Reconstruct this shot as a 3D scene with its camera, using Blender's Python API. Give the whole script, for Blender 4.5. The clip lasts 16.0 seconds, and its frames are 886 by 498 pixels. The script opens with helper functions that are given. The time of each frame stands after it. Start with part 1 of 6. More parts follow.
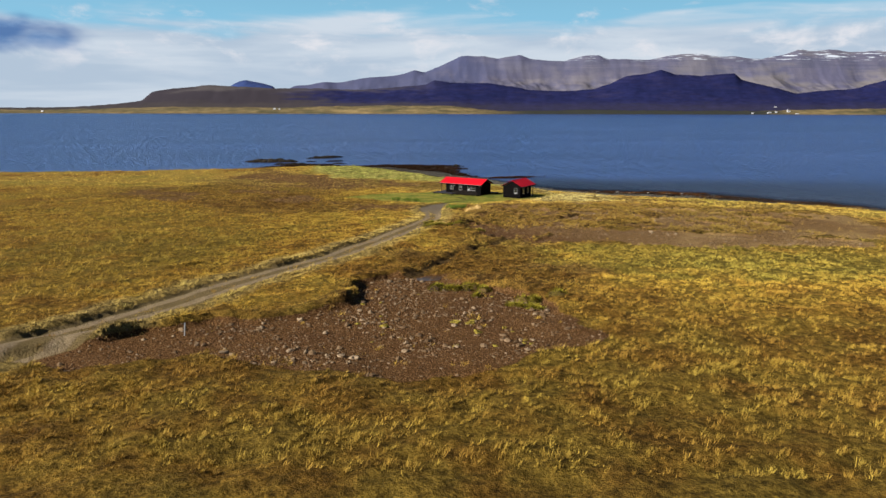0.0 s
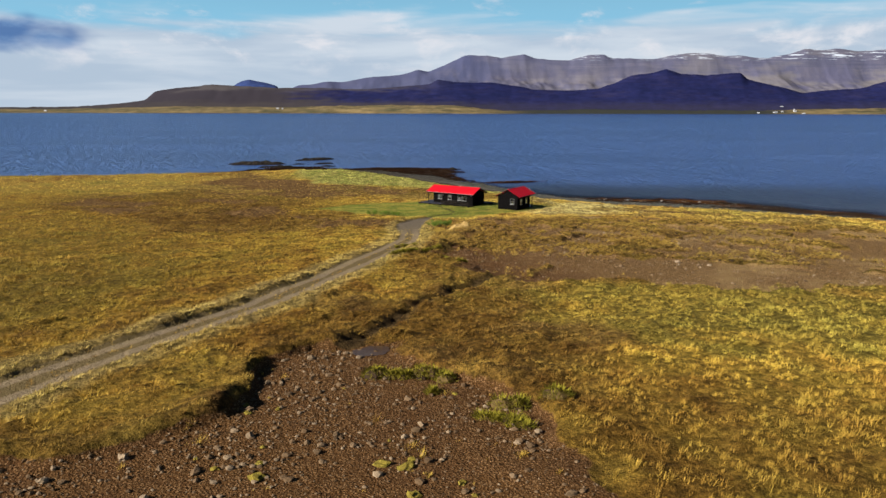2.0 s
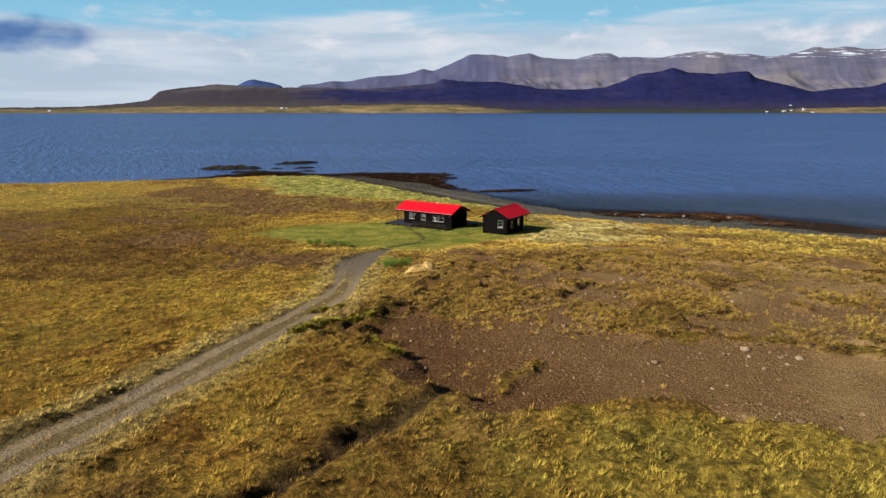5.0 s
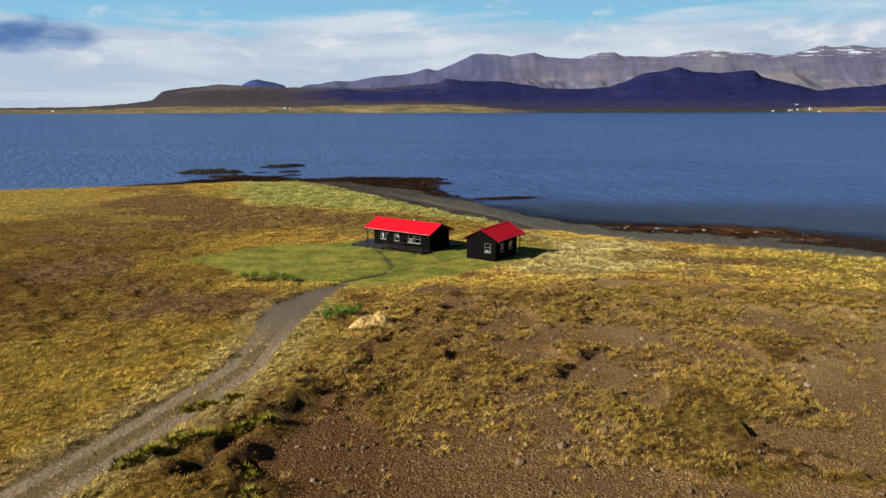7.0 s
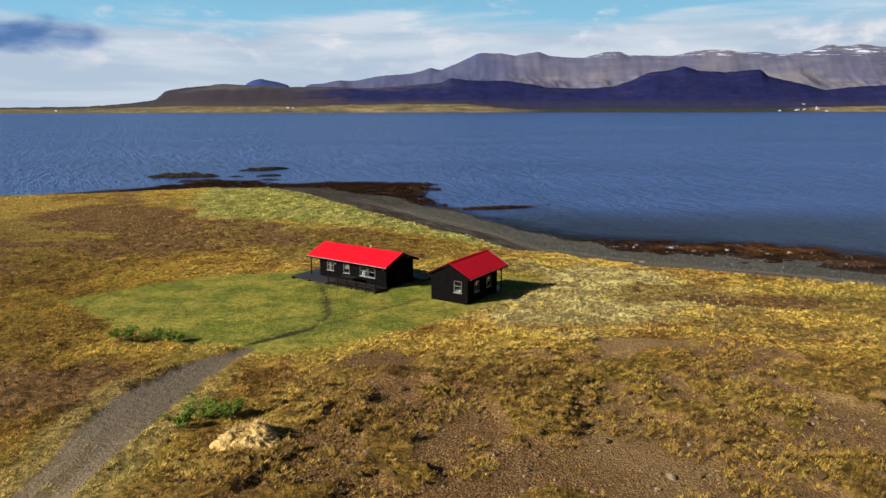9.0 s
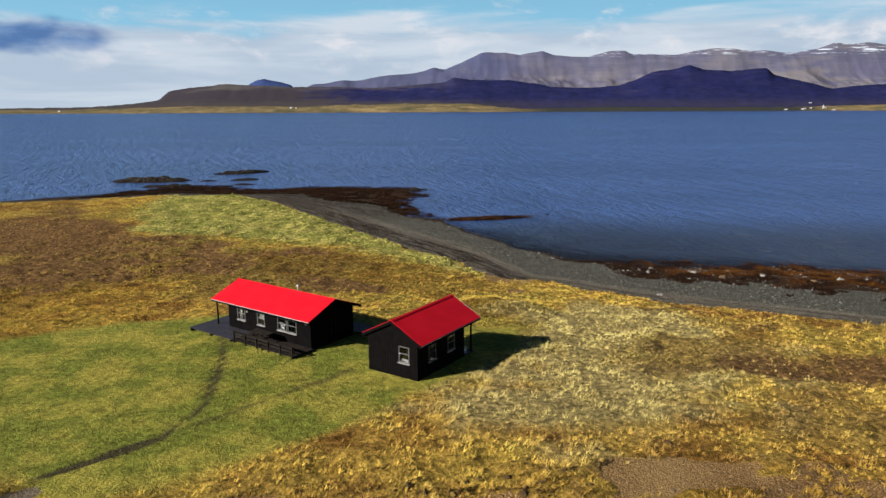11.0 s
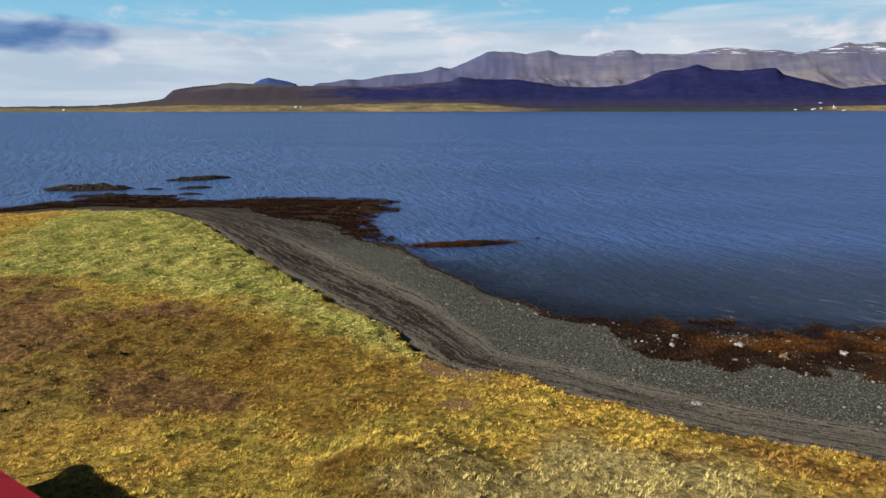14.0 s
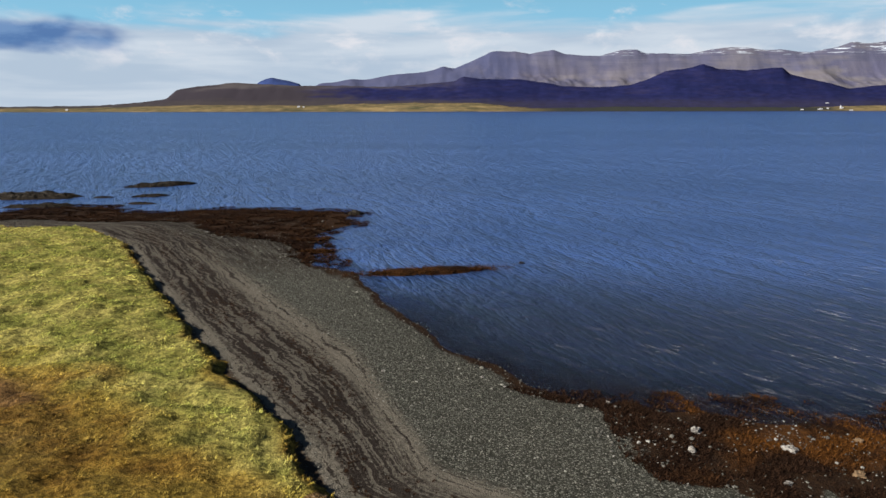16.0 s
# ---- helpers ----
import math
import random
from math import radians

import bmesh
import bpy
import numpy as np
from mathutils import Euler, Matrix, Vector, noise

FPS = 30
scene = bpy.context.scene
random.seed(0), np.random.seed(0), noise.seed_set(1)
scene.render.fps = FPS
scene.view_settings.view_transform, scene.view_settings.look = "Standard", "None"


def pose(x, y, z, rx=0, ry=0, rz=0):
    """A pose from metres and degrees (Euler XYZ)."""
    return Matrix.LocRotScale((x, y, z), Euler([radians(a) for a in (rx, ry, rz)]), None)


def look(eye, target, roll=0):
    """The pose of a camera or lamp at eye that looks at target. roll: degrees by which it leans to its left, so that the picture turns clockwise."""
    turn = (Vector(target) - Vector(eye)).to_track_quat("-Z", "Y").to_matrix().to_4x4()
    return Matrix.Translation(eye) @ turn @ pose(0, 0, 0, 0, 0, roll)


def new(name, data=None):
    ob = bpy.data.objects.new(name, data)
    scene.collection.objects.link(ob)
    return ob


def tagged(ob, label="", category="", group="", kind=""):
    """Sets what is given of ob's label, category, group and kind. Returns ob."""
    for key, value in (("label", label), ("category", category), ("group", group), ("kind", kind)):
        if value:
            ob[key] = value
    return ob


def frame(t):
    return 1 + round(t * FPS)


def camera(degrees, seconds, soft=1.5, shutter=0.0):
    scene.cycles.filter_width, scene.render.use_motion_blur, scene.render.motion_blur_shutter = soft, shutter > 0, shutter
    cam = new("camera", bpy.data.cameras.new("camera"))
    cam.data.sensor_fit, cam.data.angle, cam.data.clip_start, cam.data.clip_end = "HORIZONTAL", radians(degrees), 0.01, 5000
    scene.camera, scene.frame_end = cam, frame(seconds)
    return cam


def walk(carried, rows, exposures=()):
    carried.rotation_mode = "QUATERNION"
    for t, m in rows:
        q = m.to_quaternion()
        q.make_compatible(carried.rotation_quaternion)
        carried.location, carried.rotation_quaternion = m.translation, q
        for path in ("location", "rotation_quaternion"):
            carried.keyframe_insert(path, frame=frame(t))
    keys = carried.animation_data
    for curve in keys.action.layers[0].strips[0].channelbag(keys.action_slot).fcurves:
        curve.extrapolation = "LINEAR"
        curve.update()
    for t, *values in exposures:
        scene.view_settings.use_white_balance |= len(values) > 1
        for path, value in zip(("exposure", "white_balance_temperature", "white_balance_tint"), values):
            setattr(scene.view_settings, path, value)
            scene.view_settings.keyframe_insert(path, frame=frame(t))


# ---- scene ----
cam = camera(67.0, 16.0)
PATH = [
    (0, (1.54, 2.923, 23.125), (1.523, 4.882, 22.718), 0.1),
    (0.5, (2.291, 7.673, 23.096), (2.272, 9.631, 22.689), 0.0),
    (1, (3.079, 12.371, 23.048), (3.056, 14.329, 22.641), 0.1),
    (1.5, (3.916, 16.998, 23.007), (3.89, 18.956, 22.599), 0.1),
    (2, (4.752, 21.559, 22.964), (4.723, 23.517, 22.556), 0.1),
    (2.5, (5.583, 26.076, 22.929), (5.549, 28.034, 22.521), 0.0),
    (3, (6.41, 30.57, 22.898), (6.373, 32.527, 22.49), 0.0),
    (3.5, (7.245, 35.05, 22.821), (7.204, 37.007, 22.412), -0.0),
    (4, (8.057, 39.547, 22.761), (8.015, 41.504, 22.352), -0.0),
    (6.5, (11.934, 62.013, 22.579), (11.878, 63.97, 22.169), -0.1),
    (7, (12.73, 66.555, 22.526), (12.671, 68.512, 22.116), -0.1),
    (7.5, (13.639, 71.178, 22.485), (13.576, 73.134, 22.074), -0.0),
    (8, (14.613, 75.881, 22.44), (14.547, 77.837, 22.03), -0.1),
    (8.5, (15.615, 80.64, 22.379), (15.546, 82.596, 21.968), -0.1),
    (9, (16.541, 85.418, 22.305), (16.469, 87.374, 21.894), -0.1),
    (11.5, (20.847, 109.362, 21.542), (20.759, 111.317, 21.13), -0.2),
    (12, (21.784, 114.16, 21.492), (21.694, 116.115, 21.079), -0.1),
    (12.5, (22.732, 118.952, 21.419), (22.638, 120.907, 21.007), -0.1),
    (13, (23.662, 123.703, 21.353), (23.565, 125.658, 20.941), -0.1),
    (13.5, (24.651, 128.408, 21.287), (24.552, 130.363, 20.874), -0.1),
    (14, (25.655, 133.094, 21.222), (25.552, 135.048, 20.809), -0.1),
    (14.5, (26.698, 137.837, 21.168), (26.593, 139.791, 20.755), -0.1),
    (15, (27.771, 142.582, 21.107), (27.663, 144.536, 20.694), -0.1),
    (15.5, (28.873, 147.355, 21.054), (28.761, 149.309, 20.641), -0.1),
    (16, (30.041, 152.099, 21.01), (29.925, 154.053, 20.597), -0.1),
]
walk(cam, [(t, look(eye, target, roll)) for t, eye, target, roll in PATH])
scene.view_settings.exposure = 1.15

# ---------------------------------------------------------------- light
SUN_EL = radians(27.8)
SUN_X, SUN_Y = -0.872, -0.49                      # towards the sun, on the ground
to_sun = Vector((SUN_X * math.cos(SUN_EL), SUN_Y * math.cos(SUN_EL), math.sin(SUN_EL)))
sun_data = bpy.data.lights.new("sun", "SUN")
sun_data.energy, sun_data.angle, sun_data.color = 5.0, radians(0.53), (1.0, 0.94, 0.86)
sun = new("sun", sun_data)
sun.matrix_world = look(to_sun * 300, (0, 0, 0))


# ---------------------------------------------------------------- node helpers
def mat(name):
    m = bpy.data.materials.new(name)
    m.use_nodes = True
    return m, m.node_tree, m.node_tree.nodes["Principled BSDF"]


def plug(nt, socket, value):
    if isinstance(value, bpy.types.NodeSocket):
        nt.links.new(value, socket)
    elif isinstance(value, (tuple, list)) and len(value) == 3 and socket.type == "RGBA":
        socket.default_value = (*value, 1)
    else:
        socket.default_value = value


def noise_tex(nt, vec, scale, detail=3.0, rough=0.55, distort=0.0):
    n = nt.nodes.new("ShaderNodeTexNoise")
    plug(nt, n.inputs["Vector"], vec)
    plug(nt, n.inputs["Scale"], scale)
    plug(nt, n.inputs["Detail"], detail)
    plug(nt, n.inputs["Roughness"], rough)
    plug(nt, n.inputs["Distortion"], distort)
    return n.outputs["Fac"]


def ramp(nt, fac, stops):
    n = nt.nodes.new("ShaderNodeValToRGB")
    plug(nt, n.inputs["Fac"], fac)
    while len(n.color_ramp.elements) < len(stops):
        n.color_ramp.elements.new(0.5)
    for e, (p, c) in zip(n.color_ramp.elements, stops):
        e.position = p
        e.color = (*c, 1) if isinstance(c, (tuple, list)) else (c, c, c, 1)
    return n.outputs["Color"]


def mix(nt, fac, a, b, blend="MIX"):
    n = nt.nodes.new("ShaderNodeMix")
    n.data_type, n.blend_type = "RGBA", blend
    plug(nt, n.inputs[0], fac)
    plug(nt, n.inputs[6], a)
    plug(nt, n.inputs[7], b)
    return n.outputs[2]


def calc(nt, op, a, b=0.0, clamp=False):
    n = nt.nodes.new("ShaderNodeMath")
    n.operation, n.use_clamp = op, clamp
    plug(nt, n.inputs[0], a)
    plug(nt, n.inputs[1], b)
    return n.outputs[0]


def span(nt, v, lo, hi, a=0.0, b=1.0):
    n = nt.nodes.new("ShaderNodeMapRange")
    n.interpolation_type = "SMOOTHSTEP"
    for k, x in enumerate((v, lo, hi, a, b)):
        plug(nt, n.inputs[k], x)
    return n.outputs[0]


def attr(nt, name):
    n = nt.nodes.new("ShaderNodeAttribute")
    n.attribute_name = name
    return n.outputs["Fac"]


def place(nt):
    return nt.nodes.new("ShaderNodeNewGeometry").outputs["Position"]


def island(nt):
    return nt.nodes.new("ShaderNodeNewGeometry").outputs["Random Per Island"]


def scaled(nt, vec, x, y, z):
    n = nt.nodes.new("ShaderNodeMapping")
    plug(nt, n.inputs["Vector"], vec)
    n.inputs["Scale"].default_value = (x, y, z)
    return n.outputs[0]


def bump(nt, height, strength, distance, normal=None):
    n = nt.nodes.new("ShaderNodeBump")
    plug(nt, n.inputs["Strength"], strength)
    plug(nt, n.inputs["Distance"], distance)
    plug(nt, n.inputs["Height"], height)
    if normal:
        plug(nt, n.inputs["Normal"], normal)
    return n.outputs[0]


# ---------------------------------------------------------------- sky
world = bpy.data.worlds.new("sky")
scene.world = world
world.use_nodes = True
wt = world.node_tree
wt.nodes.clear()
sky = wt.nodes.new("ShaderNodeTexSky")
sky.sky_type, sky.sun_disc = "NISHITA", False
sky.sun_elevation, sky.sun_rotation = SUN_EL, math.atan2(SUN_X, SUN_Y)
sky.air_density, sky.dust_density, sky.ozone_density = 1.0, 0.6, 2.0
sky_dim = mix(wt, 1.0, sky.outputs[0], (0.0095, 0.0125, 0.0175), "MULTIPLY")
way = wt.nodes.new("ShaderNodeTexCoord").outputs["Generated"]
parts = wt.nodes.new("ShaderNodeSeparateXYZ")
plug(wt, parts.inputs[0], way)
wx, wy, wz = parts.outputs
streak = noise_tex(wt, scaled(wt, way, 3.0, 3.0, 24.0), 1.4, 4.0, 0.5, 0.3)
billow = noise_tex(wt, scaled(wt, way, 5.0, 5.0, 13.0), 2.2, 6.0, 0.62, 0.3)
high = noise_tex(wt, scaled(wt, way, 1.0, 1.0, 2.2), 2.4, 6.0, 0.6, 0.5)
top = calc(wt, "ADD", wz, calc(wt, "MULTIPLY", calc(wt, "SUBTRACT", streak, 0.5), -0.10))
bank = calc(wt, "MULTIPLY", span(wt, top, 0.100, 0.132, 1.0, 0.0), span(wt, wy, -0.2, 0.35, 0.25, 1.0))
puffs = calc(wt, "MULTIPLY", span(wt, billow, 0.55, 0.72), span(wt, wz, 0.10, 0.30, 0.6, 0.0))
cover = calc(wt, "MAXIMUM", bank, puffs)
cover = calc(wt, "MAXIMUM", cover, calc(wt, "MULTIPLY", span(wt, high, 0.52, 0.70), span(wt, wz, 0.16, 0.4, 0.0, 0.12)))
cloud = mix(wt, span(wt, streak, 0.35, 0.68), (0.205, 0.252, 0.310), (0.280, 0.315, 0.357))
cloud = mix(wt, calc(wt, "MULTIPLY", span(wt, billow, 0.50, 0.72), span(wt, wz, 0.03, 0.09)), cloud, (0.345, 0.35, 0.375))
clear = mix(wt, span(wt, wz, 0.10, 0.34), (0.115, 0.250, 0.345), sky_dim)
heavens = mix(wt, cover, clear, cloud)
# heavy blue-grey cloud low in the west
dist = wt.nodes.new("ShaderNodeVectorMath")
dist.operation = "DISTANCE"
plug(wt, dist.inputs[0], scaled(wt, way, 0.8, 0.8, 4.4))
dist.inputs[1].default_value = (-0.575 * 0.8, 0.81 * 0.8, 0.092 * 4.4)
fold = noise_tex(wt, scaled(wt, way, 5.0, 5.0, 12.0), 2.0, 3.0, 0.5)
heavy = calc(wt, "ADD", dist.outputs["Value"], calc(wt, "MULTIPLY", calc(wt, "SUBTRACT", fold, 0.5), 0.20))
heavens = mix(wt, span(wt, heavy, 0.045, 0.115, 0.95, 0.0), heavens, mix(wt, span(wt, billow, 0.4, 0.62), (0.034, 0.080, 0.185), (0.066, 0.125, 0.235)))
back = wt.nodes.new("ShaderNodeBackground")
plug(wt, back.inputs["Color"], heavens)
back.inputs["Strength"].default_value = 1.0
plug(wt, wt.nodes.new("ShaderNodeOutputWorld").inputs[0], back.outputs[0])


# ---------------------------------------------------------------- materials
def grass_colour(nt, fine=True):
    """Autumn grass: patches of gold, rust and olive, tinted by the land cover."""
    p = place(nt)
    wide = noise_tex(nt, p, 0.035, 3.0, 0.5)
    mid = noise_tex(nt, p, 0.28, 4.0, 0.6)
    small = noise_tex(nt, p, 2.2, 4.0, 0.65)
    v = calc(nt, "ADD", calc(nt, "MULTIPLY", wide, 0.55), calc(nt, "MULTIPLY", mid, 0.45))
    col = ramp(nt, v, [(0.40, (0.190, 0.098, 0.019)), (0.47, (0.335, 0.209, 0.038)), (0.53, (0.322, 0.215, 0.038)), (0.61, (0.222, 0.165, 0.030))])
    col = mix(nt, calc(nt, "MULTIPLY", attr(nt, "heath"), span(nt, mid, 0.3, 0.6, 1.0, 0.55)), col, mix(nt, span(nt, calc(nt, "ADD", calc(nt, "MULTIPLY", noise_tex(nt, p, 0.9, 4.0), 0.5), calc(nt, "MULTIPLY", noise_tex(nt, p, 0.11, 3.0), 0.5)), 0.40, 0.60), (0.084, 0.048, 0.018), (0.222, 0.143, 0.040)))
    col = mix(nt, attr(nt, "dry"), col, mix(nt, 1.0, col, (1.20, 1.28, 1.58), "MULTIPLY"))
    col = mix(nt, calc(nt, "MULTIPLY", attr(nt, "dark_grass"), span(nt, mid, 0.35, 0.6, 1.0, 0.5)), col, mix(nt, noise_tex(nt, p, 0.7, 4.0), (0.108, 0.056, 0.012), (0.200, 0.115, 0.021)))
    col = mix(nt, attr(nt, "straw"), col, mix(nt, mid, (0.425, 0.350, 0.155), (0.31, 0.25, 0.100)))
    col = mix(nt, attr(nt, "olive"), col, mix(nt, span(nt, mid, 0.38, 0.62), (0.280, 0.208, 0.040), (0.200, 0.160, 0.032)))
    fresh = mix(nt, span(nt, mid, 0.36, 0.64), (0.425, 0.388, 0.122), (0.225, 0.238, 0.058))
    fresh = mix(nt, span(nt, noise_tex(nt, p, 0.55, 4.0, 0.6), 0.56, 0.68, 0.0, 0.4), fresh, (0.185, 0.135, 0.032))
    col = mix(nt, attr(nt, "meadow"), col, fresh)
    turf = mix(nt, span(nt, mid, 0.38, 0.60), (0.128, 0.146, 0.023), (0.245, 0.218, 0.040))
    turf = mix(nt, span(nt, noise_tex(nt, p, 0.75, 4.0, 0.6), 0.52, 0.66, 0.0, 0.45), turf, (0.078, 0.088, 0.016))
    col = mix(nt, attr(nt, "lawn"), col, turf)
    col = mix(nt, calc(nt, "SUBTRACT", 1.0, attr(nt, "lawn")), col, mix(nt, 1.0, col, (1.13, 1.16, 1.08), "MULTIPLY"))
    if fine:
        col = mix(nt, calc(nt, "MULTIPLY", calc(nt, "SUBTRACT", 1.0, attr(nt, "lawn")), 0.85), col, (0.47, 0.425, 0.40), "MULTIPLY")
        col = mix(nt, attr(nt, "lawn"), col, mix(nt, 1.0, col, (0.98, 0.96, 0.94), "MULTIPLY"))
        col = mix(nt, attr(nt, "worn"), col, (0.045, 0.038, 0.018))
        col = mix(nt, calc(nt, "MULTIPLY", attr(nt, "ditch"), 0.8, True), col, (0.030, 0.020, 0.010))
        col = mix(nt, attr(nt, "bare"), col, mix(nt, small, (0.072, 0.038, 0.014), (0.165, 0.094, 0.034)))
        bare = calc(nt, "SUBTRACT", 1.0, calc(nt, "MULTIPLY", attr(nt, "lawn"), 0.45))
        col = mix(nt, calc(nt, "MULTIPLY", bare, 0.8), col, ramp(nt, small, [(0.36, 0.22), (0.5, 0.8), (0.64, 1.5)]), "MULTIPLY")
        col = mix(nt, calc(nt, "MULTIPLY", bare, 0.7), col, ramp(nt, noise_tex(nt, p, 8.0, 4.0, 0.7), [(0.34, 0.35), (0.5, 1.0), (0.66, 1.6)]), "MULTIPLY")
    return col, p, mid, small


def stony(nt, p, a, b, c, scale):
    """Gravel: small stones of three tones on earth."""
    cell = nt.nodes.new("ShaderNodeTexVoronoi")
    plug(nt, cell.inputs["Vector"], p)
    cell.inputs["Scale"].default_value = scale
    grey = nt.nodes.new("ShaderNodeSeparateColor")
    plug(nt, grey.inputs[0], cell.outputs["Color"])
    col = ramp(nt, grey.outputs[0], [(0.0, a), (0.45, b), (0.9, c)])
    return mix(nt, span(nt, cell.outputs["Distance"], 0.25, 0.6), col, a), cell.outputs["Distance"]


def make_land():
    m, nt, b = mat("land")
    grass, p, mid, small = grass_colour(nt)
    gravel, gd = stony(nt, p, (0.098, 0.052, 0.018), (0.208, 0.122, 0.047), (0.345, 0.225, 0.110), 10.0)
    gravel = mix(nt, span(nt, mid, 0.45, 0.7, 0.0, 0.5), gravel, (0.105, 0.056, 0.024))
    gravel = mix(nt, calc(nt, "MULTIPLY", attr(nt, "sandy"), span(nt, noise_tex(nt, p, 0.09, 4.0), 0.44, 0.6, 0.15, 0.75)), gravel, (0.240, 0.156, 0.066))
    gravel = mix(nt, attr(nt, "hollow"), gravel, mix(nt, 1.0, gravel, (0.70, 0.62, 0.58), "MULTIPLY"))
    road, rd = stony(nt, p, (0.190, 0.140, 0.078), (0.245, 0.185, 0.108), (0.31, 0.24, 0.15), 16.0)
    road = mix(nt, span(nt, noise_tex(nt, p, 0.6, 3.0), 0.35, 0.7, 0.0, 0.5), road, (0.15, 0.115, 0.085))
    wheel = span(nt, calc(nt, "ABSOLUTE", calc(nt, "SUBTRACT", attr(nt, "across"), 0.86)), 0.55, 0.30)
    road = mix(nt, calc(nt, "MAXIMUM", wheel, calc(nt, "MULTIPLY", attr(nt, "yard"), 0.75)), mix(nt, 0.8, road, (0.105, 0.074, 0.026)), road)
    road = mix(nt, attr(nt, "yard"), road, mix(nt, span(nt, rd, 0.1, 0.5), (0.158, 0.128, 0.090), (0.108, 0.086, 0.060)))
    u = attr(nt, "shore")
    pebble, pd = stony(nt, p, (0.032, 0.031, 0.024), (0.104, 0.102, 0.082), (0.205, 0.200, 0.168), 8.0)
    out = calc(nt, "ADD", attr(nt, "strand"), calc(nt, "MULTIPLY", calc(nt, "SUBTRACT", noise_tex(nt, p, 0.35, 3.0), 0.5), 1.6))
    sand = mix(nt, small, (0.082, 0.072, 0.055), (0.150, 0.134, 0.106))
    mixed = calc(nt, "ADD", out, calc(nt, "MULTIPLY", calc(nt, "SUBTRACT", noise_tex(nt, p, 2.5, 4.0, 0.7), 0.5), 5.0))
    beach = mix(nt, span(nt, mixed, 9.6, 12.2, 1.0, 0.0), pebble, sand)
    beach = mix(nt, calc(nt, "MULTIPLY", attr(nt, "wrack"), 0.5), beach, (0.060, 0.052, 0.041))
    run = nt.nodes.new("ShaderNodeCombineXYZ")
    plug(nt, run.inputs[0], calc(nt, "MULTIPLY", attr(nt, "along"), 0.09))
    plug(nt, run.inputs[1], calc(nt, "MULTIPLY", out, 1.9))
    lines = noise_tex(nt, run.outputs[0], 1.0, 5.0, 0.65, 0.15)
    fleck = noise_tex(nt, p, 2.6, 4.0, 0.7)
    torn = calc(nt, "ADD", lines, calc(nt, "MULTIPLY", calc(nt, "SUBTRACT", fleck, 0.5), 0.46))
    wrack = calc(nt, "MULTIPLY", span(nt, torn, 0.47, 0.505), attr(nt, "wrack"))
    wrack = calc(nt, "MAXIMUM", wrack, calc(nt, "MULTIPLY", span(nt, torn, 0.555, 0.59), span(nt, out, 10.0, 13.0, 0.9, 0.0)))
    beach = mix(nt, wrack, beach, (0.020, 0.015, 0.012))
    # Bank foot: bare earth and the bank's shade mixed into one dark colour.
    beach = mix(nt, span(nt, out, 0.15, 0.5, 1.0, 0.0), beach, (0.05, 0.035, 0.022))
    beach = mix(nt, span(nt, u, 0.0, 0.10, 0.75, 0.0), beach, (0.022, 0.020, 0.018))
    weed = mix(nt, small, (0.008, 0.005, 0.004), mix(nt, attr(nt, "rust"), (0.034, 0.017, 0.007), (0.110, 0.042, 0.008)))
    edge = calc(nt, "MULTIPLY", calc(nt, "SUBTRACT", noise_tex(nt, p, 0.9, 5.0, 0.65), 0.5), 0.9)
    cut = lambda name: span(nt, calc(nt, "ADD", attr(nt, name), edge), 0.38, 0.62)
    g = calc(nt, "MULTIPLY", cut("gravel"), 1.0)
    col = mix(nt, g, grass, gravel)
    col = mix(nt, cut("road"), col, road)
    bm_ = span(nt, attr(nt, "beach"), 0.35, 0.65)
    col = mix(nt, bm_, col, beach)
    col = mix(nt, cut("weed"), col, weed)
    plug(nt, b.inputs["Base Color"], col)
    b.inputs["Roughness"].default_value = 0.95
    b.inputs["Specular IOR Level"].default_value = 0.05
    rough = calc(nt, "ADD", small, calc(nt, "MULTIPLY", noise_tex(nt, p, 9.0, 4.0, 0.7), 0.6))
    rough = calc(nt, "SUBTRACT", rough, calc(nt, "MULTIPLY", calc(nt, "MULTIPLY", gd, g), 0.35))
    plug(nt, b.inputs["Normal"], bump(nt, rough, 1.0, 0.22))
    return m


